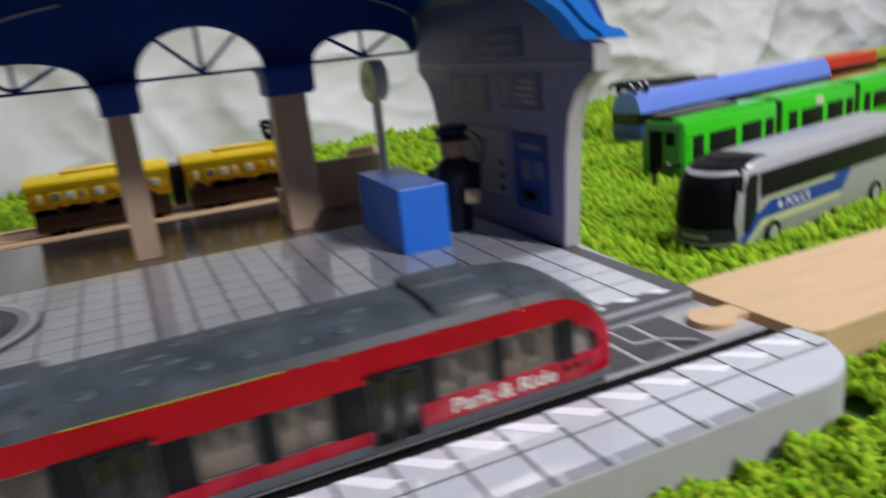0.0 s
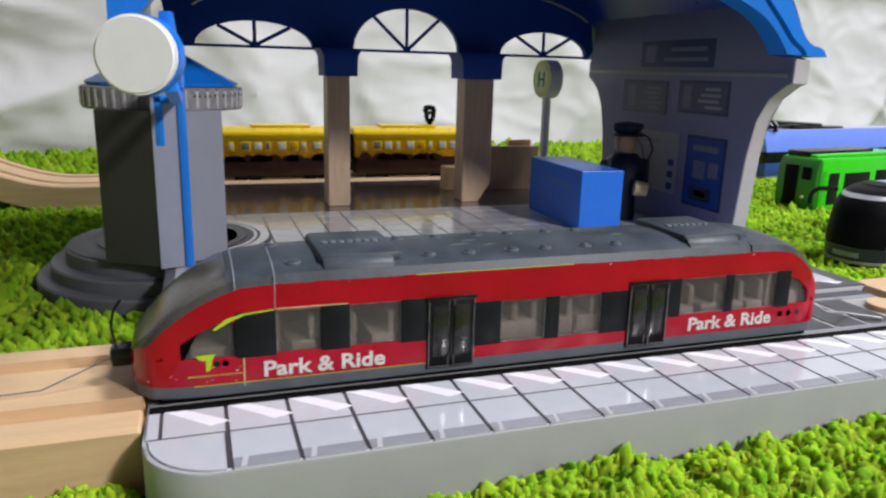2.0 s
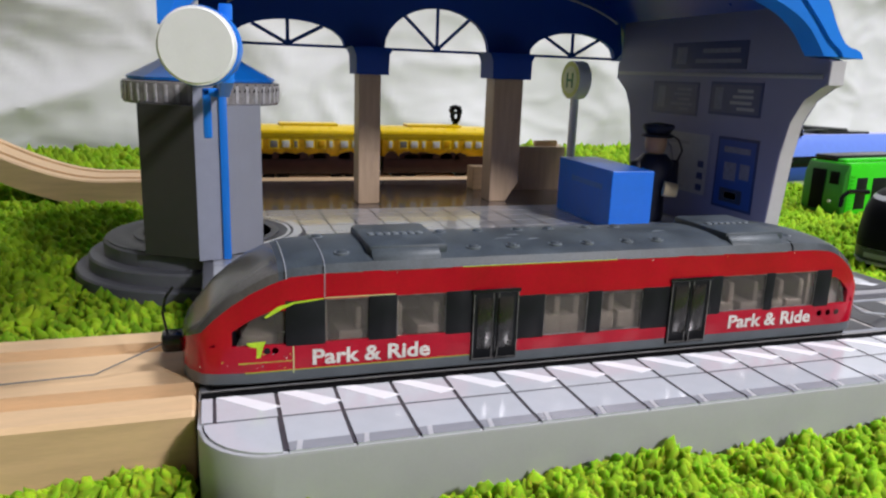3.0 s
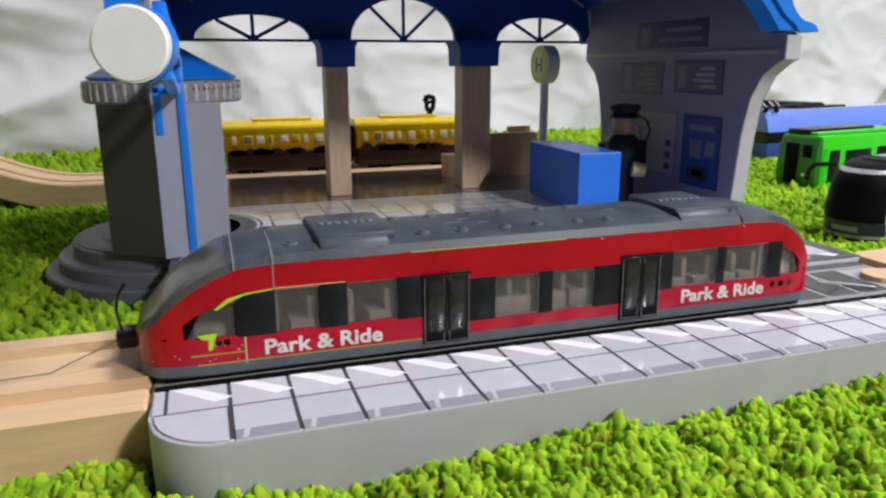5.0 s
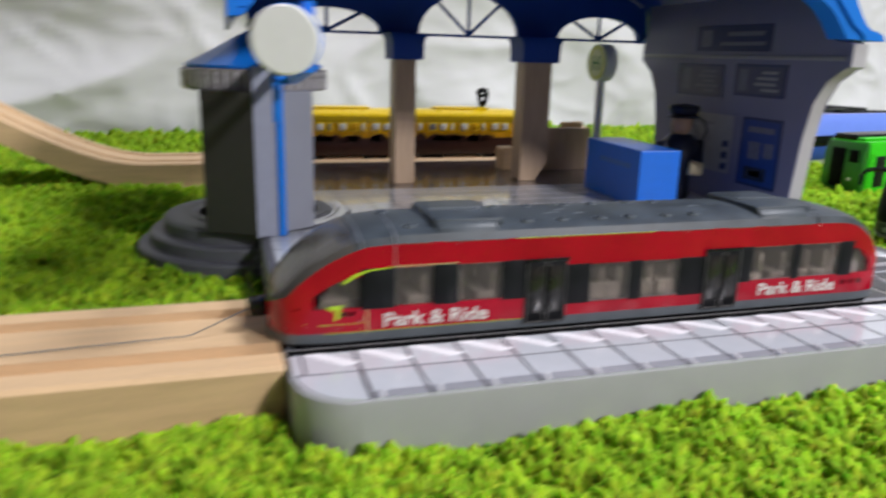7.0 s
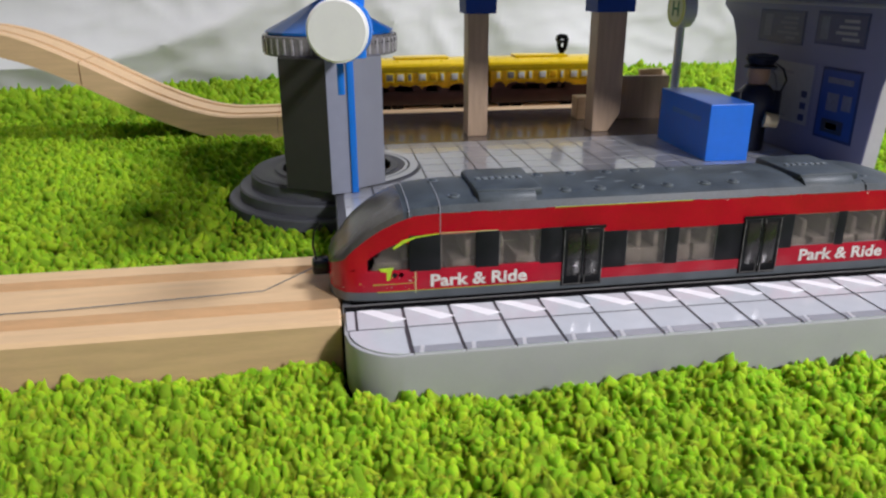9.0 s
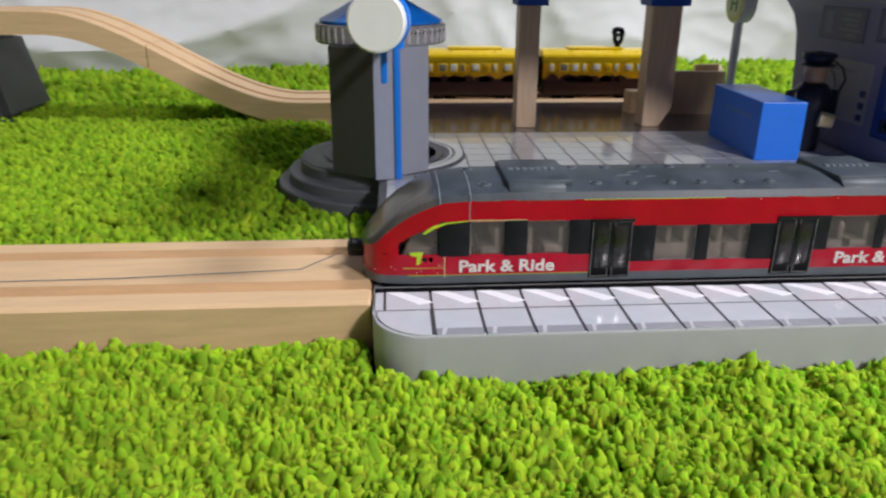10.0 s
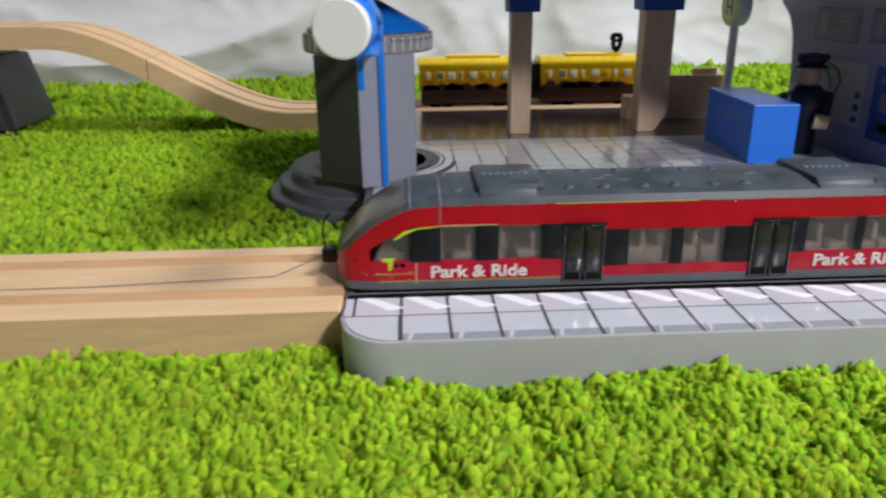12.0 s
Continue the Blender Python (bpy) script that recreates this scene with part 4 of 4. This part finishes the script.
# ---- the red railcar ----
def railcar():
    c = thing("red_railcar", -11.8, 25, 0, label="red die-cast toy railcar with a slate grey roof and worn paint", category="toy train")
    L = 141.3

    def shape(s):
        """Half width, red edge height and roof height at a distance s from the end."""
        ks = [-3.2, -2.2, 0, 2.2, 5, 8, 11.5, 15, 21, 30]
        wd = [4.5, 7.5, 10.4, 11.2, 11.6, 11.9, 12.0, 12.0, 12.0, 12.0]
        ed = [7.2, 8.2, 9.6, 12.0, 14.3, 16.3, 17.9, 19.1, 19.5, 19.6]
        tp = [7.5, 9.4, 11.8, 14.4, 16.8, 18.8, 20.6, 21.6, 22.3, 22.5]
        return [float(np.interp(s, ks, v)) for v in (wd, ed, tp)]

    xs = [-3.2, -2.2, -1, 0, 1, 2.2, 3.5, 5, 6.5, 8, 9.5, 11.5, 13, 15, 18, 21, 24]
    mid = [x for x in (30, 38, 48.1, 57.6, 68, 79, 91, 99.2, 108)]
    stations = [(x, x) for x in xs] + [(x, 30) for x in mid] + [(L - x, min(30, x * 1.45)) for x in xs[::-1]]
    skirt, side, roofm, screen = bmesh.new(), bmesh.new(), bmesh.new(), bmesh.new()

    def ring(bm, x, s, which):
        w, e, t = shape(s)
        if which == "skirt":
            zs = (-0.3, 0.2, 2.2)
            return [[bm.verts.new((x, sy * (w - (0.8 if z < 0 else 0.1)), z)) for z in zs] for sy in (-1, 1)]
        if which == "side":
            out = []
            for sy in (-1, 1):
                col = []
                for z in (2.2, 4.8, 7.0, max(7.0, min(13.2, e - 4.6)), max(7.0, min(14.8, e - 4.4)), e):
                    col.append(bm.verts.new((x, sy * w, z)))
                out.append(col)
            return out
        n = 10
        return [bm.verts.new((x, -w * math.cos(math.pi * k / n) * (1 if k in (0, n) else 0.985), e + (t - e) * math.sin(math.pi * k / n) ** 0.55)) for k in range(n + 1)]

    for bm, which in ((skirt, "skirt"), (side, "side")):
        rings = [ring(bm, x, s, which) for x, s in stations]
        for (xa, _), (xb, _), p, q in zip(stations, stations[1:], rings, rings[1:]):
            xm = (xa + xb) / 2 + 0.0
            for sy in (0, 1):
                for k in range(len(p[sy]) - 1):
                    if which == "side":
                        mid_part = 57.5 < xm < 91.0
                        if k == 1 and mid_part:
                            continue
                        if k == 2 and 5.0 < xm < L - 3.4:
                            continue
                        if k == 3 and 15 < xm < L - 9.5 and not mid_part:
                            continue
                    vs = (p[sy][k], q[sy][k], q[sy][k + 1], p[sy][k + 1])
                    if len({tuple(round(c_, 4) for c_ in v.co) for v in vs}) > 3:
                        bm.faces.new(vs)
        for r in (rings[0], rings[-1]):
            vs = [v for v in r[0]] + [v for v in r[1][::-1]]
            for k in range(len(r[0]) - 1):
                if abs(r[0][k].co.z - r[0][k + 1].co.z) > 1e-4:
                    bm.faces.new((r[0][k], r[0][k + 1], r[1][k + 1], r[1][k]))
    rr = [[ring(b_, x, s, "roof") for x, s in stations] for b_ in (roofm, screen)]
    for i, (a, b) in enumerate(zip(stations, stations[1:])):
        front = max(a[1], b[1]) <= 13.1
        tgt, rg = (screen, rr[1]) if front else (roofm, rr[0])
        for k in range(10):
            tgt.faces.new((rg[i][k], rg[i + 1][k], rg[i + 1][k + 1], rg[i][k + 1]))
    for bm in (roofm, screen):
        bmesh.ops.delete(bm, geom=[v for v in bm.verts if not v.link_faces], context="VERTS")
    bmesh.ops.remove_doubles(side, verts=side.verts, dist=0.003)
    body = part("body", side, RED, c, "glossy red enamel body")
    mod = body.modifiers.new("thickness", "SOLIDIFY")
    mod.thickness, mod.offset = 0.0007, -1
    split = body.modifiers.new("crisp_edges", "EDGE_SPLIT")
    split.split_angle = radians(35)
    part("skirt", skirt, SKIRT, c, "grey lower skirt")
    part("roof", roofm, ROOFGREY, c, "slate grey roof with scuffed enamel")
    smoke = material("windscreen_smoke", (0.075, 0.07, 0.062), 0.24, vary=0.45, scale=180, coat=0.1)
    for end in (0, 1):
        half = screen.copy()
        bmesh.ops.delete(half, geom=[v for v in half.verts if (v.co.x < L / 2) == bool(end)], context="VERTS")
        part("windscreen", half, smoke, c, "dark sloping windscreen")
    screen.free()
    part("underfloor", box(1, L - 1, -10.2, 10.2, -1.2, 2.6, 0.3), BLACK, c, "black underside")
    for x in (14, 30, L - 30, L - 14):
        part("wheel", rod((x, -9.0, 1.0), (x, 9.0, 1.0), 2.6, 2.6, 16), BLACK, c)
    inner = part("cabin_floor", box(4, L - 4, -11.0, 11.0, 2.6, 4.6), BAND, c, "dark interior floor")
    part("centre_screen", box(6, L - 6, 1.0, 2.0, 4.6, 15.5), CABIN, c, "brown-grey interior partition")
    for x in (20.6, L - 14.5):
        part("cab_bulkhead", box(x, x + 0.8, -10.8, 10.8, 4.6, 15.2), CABIN, c, "brown-grey cab bulkhead")
    part("cab_desk", box(L - 12, L - 6, -9, 9, 4.6, 8.6, 0.8), SEAT, c, "pale grey driving desk")
    part("cab_back", box(L - 13.6, L - 12.8, -10.2, 10.2, 4.6, 14.4, 0.2), SEAT, c, "pale cab back wall")
    # Added pale panel close behind the pane, so the quarter window reads brighter.
    part("cab_fill_panel", box(130.5, L - 4.2, -9.6, -9.0, 4.6, 12.6, 0.2), PALE, c, "pale panel added to brighten the rear quarter window")
    part("cab_desk", box(6.5, 13, -9, 9, 4.6, 8.0, 0.8), SEAT, c, "pale grey driving desk")
    for x in (23.5, 31, 38, 44, 63, 67, 75, 80, 84, 104, 110, 117, 122):
        s = part("seat", box(x, x + 4.4, -10.6, -1, 4.6, 8.4, 0.5), SEAT, c, "beige grey seat")
        part("seat_back", box(x + 3.0, x + 4.4, -10.4, -1, 8.0, 12.6, 0.6), SEAT, s)

    def pane(x0, x1, z0, z1):
        part("window_pane", box(x0, x1, -11.78, -11.55, z0, z1, 0.05), SMOKE, c, "smoky window pane").visible_shadow = False
        part("window_pane", box(x0, x1, 11.55, 11.78, z0, z1, 0.05), SMOKE, c, "smoky window pane").visible_shadow = False

    def post(x0, x1, z0, z1):
        for sy in (-1, 1):
            lo, hi = sorted((sy * 11.2, sy * 12.06))
            part("window_post", box(x0, x1, lo, hi, z0, z1, 0.12), BAND, c, "black window post")

    # windows: pale seats show through smoky panes between black posts
    nose = [(5.6, 6.9), (8, 11.4), (11.5, 13.2), (20.6, 14.8), (20.6, 6.9)]
    for sy in (-1, 1):
        for pts, lab in ((nose, "front"), ([(L - x / 1.45, z) for x, z in nose[:3]] + [(131, 14.8), (131, 6.9)], "rear")):
            lo, hi = sorted((sy * 11.2, sy * 11.45))
            part("quarter_pane", prism(pts, "y", lo, hi), SMOKE, c, "smoky quarter window pane").visible_shadow = False
    for x0, x1, z0, z1 in ((20.8, 32.6, 6.7, 14.8), (33.8, 43.2, 6.7, 14.8), (63.0, 72.4, 4.8, 13.0), (75.4, 84.8, 4.8, 13.0), (103.6, 114.8, 6.9, 14.8), (116.8, 128.2, 6.9, 14.8)):
        pane(x0, x1, z0, z1)
        for a, b, lo, hi in ((x0, x1, z1 - 0.22, z1), (x0, x1, z0 + 0.1, z0 + 0.3), (x0, x0 + 0.2, z0 + 0.1, z1), (x1 - 0.2, x1, z0 + 0.1, z1)):
            part("window_frame", box(a, b, -11.95, -11.75, lo, hi), WORN, c, "thin worn window frame")
    for x0, x1, z0, z1 in ((14.0, 20.9, 6.6, 14.9), (28.6, 33.8, 6.6, 15.0), (43.1, 48.3, 6.6, 15.0), (57.5, 63.1, 4.6, 13.4), (72.4, 75.5, 4.6, 13.4), (84.7, 91.2, 4.6, 13.4), (99.0, 103.7, 6.6, 15.0), (114.7, 117, 6.6, 15.0), (128.1, 132.2, 6.6, 15.0)):
        post(x0, x1, z0, z1)
    for x0 in (48.2, 91.0):
        for sy in (-1, 1):
            lo, hi = sorted((sy * 11.0, sy * 12.35))
            d = part("door", box(x0, x0 + 9.3, lo, hi, 1.0, 14.9, 0.25), BAND, c, "black double door")
            a, b = sorted((sy * 12.3, sy * 12.55))
            for k in range(2):
                part("leaf_pane", box(x0 + 1.0 + k * 4.0, x0 + 4.2 + k * 4.0, a, b, 3.4, 13.4, 0.1), DOORGLASS, d, "smoky door glass")
            part("door_frame", box(x0 - 0.3, x0 + 9.6, a, b, 14.3, 15.1, 0.1), BLACK, d)
            for e in (x0 + 0.15, x0 + 9.0, x0 + 4.0, x0 + 5.1):
                part("door_edge", box(e, e + 0.17, a, b, 1.6, 14.2), WORN, d, "worn bright door edge")
            part("door_edge", box(x0 + 0.2, x0 + 9.1, a, b, 1.3, 1.5), WORN, d, "worn bright door edge")
            part("door_frame", box(x0 + 4.4, x0 + 4.9, a, b, 1.2, 14.4, 0.1), BLACK, d)
    # roof gear
    for x0, n_vents in ((29.0, 7), (105.0, 7)):
        ac = part("roof_unit", box(x0, x0 + 15, -9.4, 9.4, 21.0, 23.5, 0.8), ROOFGREY, c, "raised slate grey roof unit")
        part("ridge", prism([(-11.5, 19.7), (-6.0, 20.5), (-6.0, 23.0), (-9.4, 22.9), (-11.1, 21.4)], "x", x0 + 0.4, x0 + 13.2, 0.25), ROOFGREY, ac, "sloping flap of the roof unit")
        for k in range(n_vents):
            part("vent", box(x0 + 1.6 + k * 1.6, x0 + 2.8 + k * 1.6, -1.2, 0.4, 23.3, 23.8, 0.2), SKIRT, ac)
    for x in (24.5, 49.5, 57.5, 66.5, 73.5, 82.5, 89.5, 122.5):
        w, e, t = shape(min(x, L - x))
        for dx, y in ((0, -7.6), (-3, 4.5)):
            z = e + (t - e) * (1 - (y / w) ** 2) ** 0.275
            part("rivet", lathe([(1.0, z - 1.0), (1.0, z + 0.25), (0.75, z + 0.45), (0.0, z + 0.5)], x + dx, y, 14), ROOFGREY, c)
            part("rivet_washer", lathe([(1.4, z - 1.0), (1.4, z + 0.10), (0.0, z + 0.14)], x + dx, y, 14), SKIRT, c, "grey ring under a rivet")
    for x in (14.2, 20.8, L - 20.8):
        w, e, t = shape(min(x, L - x))
        line = [(x, -w * math.cos(math.pi * k / 16), e + (t - e) * math.sin(math.pi * k / 16) ** 0.55) for k in range(17)]
        part("roof_seam", wire(line, 0.13), PRINTPALE if x < 30 else BLACK, c, "thin seam across the roof")
    # lettering
    for x, z in ((18.4, 2.95), (106.0, 3.3)):
        word = lettering("Park & Ride", 3.95, 0.02, 0.10, 1.15)
        word.transform(Matrix.Translation((x, -12.12, z)))
        part("word", word, LIVERY, c, "white printed words", smooth=False)
    # paint smears and trim
    part("paint_smear", prism([(10.4, 12.2), (12.6, 13.9), (15.5, 14.7), (20.6, 15.05), (20.6, 14.9), (15.6, 14.35), (13.5, 13.5), (10.8, 12.0)], "y", -12.12, -11.9), LIME, c, "lime green paint smear")
    part("paint_smear", prism([(7.4, 7.6), (10.6, 7.7), (10.2, 6.9), (9.7, 4.9), (9.0, 4.8), (9.1, 6.7), (7.9, 7.0)], "y", -12.0, -11.6), LIME, c, "lime green paint smear")
    part("pinstripe", box(6, 15.2, -12.02, -11.6, 3.9, 4.02), OLIVE, c)
    part("pinstripe", box(15.2, 15.4, -12.06, -11.8, 1.6, 6.6), LEMON, c)
    part("pinstripe", box(20.7, 20.86, -12.05, -11.3, 15.0, 19.6), PRINTPALE, c)
    part("pinstripe", box(7, 48, -12.06, -11.8, 2.12, 2.26), OLIVE, c, "dull lime line above the skirt")
    part("pinstripe", box(20.9, 33.5, -12.08, -11.8, 15.0, 15.14), LEMON, c, "worn pale line over a window")
    for x0, x1 in ((22, 27.5), (31, 44), (80, 92), (96, 103), (106, 119)):
        part("worn_edge", box(x0, x1, -12.05, -11.7, 19.46, 19.6), WORN, c, "worn bright edge of the roof")
    chips = random.Random(5)
    for k in range(16):
        x, z = (chips.uniform(-0.5, 15), chips.uniform(2.6, 5.6)) if k % 4 else (chips.uniform(22, 125), 19.1)
        w = shape(min(x, 30))[0]
        r = chips.uniform(0.06, 0.14)
        part("paint_chip", prism([(x - r * 2, z), (x - r, z - r), (x + r * 1.6, z - r * 0.6), (x + r, z + r)], "y", -w - 0.05, -w + 0.15), (LIVERY, SKIRT, OLIVE)[k % 3], c, "small chip in the paint")
    for x, y, n in ((55, -3.5, 4.5), (58.5, -1.0, 3.5), (62, -4.5, 3.0), (92, -2.0, 3.5)):
        z = 19.6 + 2.9 * (1 - (y / 12) ** 2) ** 0.275
        part("scuff", prism([(x, y), (x + n, y + 0.6), (x + n * 0.8, y + 1.5), (x + n * 0.3, y + 1.1)], "z", z - 0.3, z + 0.05), SKIRT, c, "pale scuff on the roof")
    part("gutter_line", box(46, 78, -12.04, -11.6, 19.45, 19.62), OLIVE, c)
    for x in (10.8, 12.2):
        part("lamp", rod((x, -12.0, 6.0), (x, -11.4, 6.0), 0.6, 0.6, 10), BLACK, c)
    for x in (L - 11, L - 8.6, L - 6.2):
        part("lamp", rod((x, -12.0, 5.0), (x, -11.2, 5.0), 0.7, 0.7, 10), MAROON, c)
    # couplings with a bent wire at each end
    k = part("coupling", box(-7, -2.6, -2.0, 2.0, 3.0, 6.6, 0.8), BLACK, c, "black coupling block")
    part("hook", wire([(-6, 0, 6.4), (-6.6, 0, 10), (-6, 0, 13), (-4.6, 0, 15)], 0.25), BLACK, k)
    part("cord", wire([(-6, -1, 5), (-18, -3, 0.6), (-60, -5, 0.1), (-130, -6, 0.1), (-240, -4, 0.1)], 0.13), SKIRT, k, "thin dark pulling cord")
    k = part("coupling", box(L + 2.6, L + 5.6, -1.6, 1.6, 4.4, 6.8, 0.6), BLACK, c, "black coupling block")
    part("cord", wire([(L + 5, 0, 5), (L + 11, -4, 1), (L + 20, -2, -0.8), (L + 26, -7, -1)], 0.35), SILVER, k, "loose wire loop")


railcar()


# ---- tiles of the platform ----
def tiles():
    def slab(w, d):
        return mesh_of(prism([(-w / 2, -d / 2), (w / 2, -d / 2), (w / 2, d / 2), (-w / 2, d / 2)], "z", -0.36, 0.0), "tile", TILE)

    g = 0.34
    row_a, row_b, whole = slab(10 - g * 2, 8.7), slab(10 - g * 2, 11.0), slab(10 - g * 2, 10 - g * 2)
    stripe = mesh_of(prism([(-4.6, 4.1), (-1.2, 4.1), (5.5, -1.4), (2.3, -2.4)], "z", 0, 0.06), "white_stripe", STRIPE)
    shade = mesh_of(prism([(-2.9, -1.35), (4.66, -1.35), (4.66, 1.3), (-2.4, 1.3)], "z", 0, 0.06), "grey_band", SHADE)
    tick = mesh_of(prism([(-3.7, -1.35), (-3.0, -1.35), (-2.5, 1.5), (-3.2, 1.5)], "z", 0, 0.065), "white_tick", PALE)
    shade_end = mesh_of(prism([(-4.66, -1.35), (-3.8, -1.35), (-3.3, 1.3), (-4.66, 1.3)], "z", 0, 0.06), "grey_band", SHADE)

    def lay(name, me, x, y, z=0.0):
        ob = new(name, me)
        ob.parent = STATION
        ob.location = (x * MM, y * MM, z * MM)
        return ob

    for k in range(-1, 17):
        x = 5 + 10 * k
        lay("tile", row_a, x, 4.62)
        lay("white_stripe", stripe, x, 4.9)
        if 0 <= k < 15:
            lay("tile", row_b, x, -5.82)
            lay("grey_band", shade, x, -9.96)
            lay("grey_band", shade_end, x, -9.96)
            lay("white_tick", tick, x, -9.96)
    corner = mesh_of(prism(arc(-0.6, -0.3, 11.0, 180, 270, 8) + [(-0.6, -0.28), (-11.6, -0.32)], "z", -0.36, 0), "tile", TILE)
    lay("tile", corner, 0, 0)
    far = mesh_of(prism([(150.3, -11.1)] + arc(157, 6.5, 17.6, 270, 337, 8) + [(150.3, -0.32)], "z", -0.36, 0), "tile", TILE)
    lay("tile", far, 0, 0)
    lay("tile", slab(3.8, 8.6), 172.4, 4.9)
    lay("tile", slab(1.7, 8.7), -11.1, 4.62)
    for j in range(13):
        for k in range(-1, 17):
            lay("tile", whole, 5 + 10 * k, 50.5 + 10 * j)
            if j == 0:
                lay("white_stripe", stripe, 5 + 10 * k, 45.2, -0.11)


tiles()
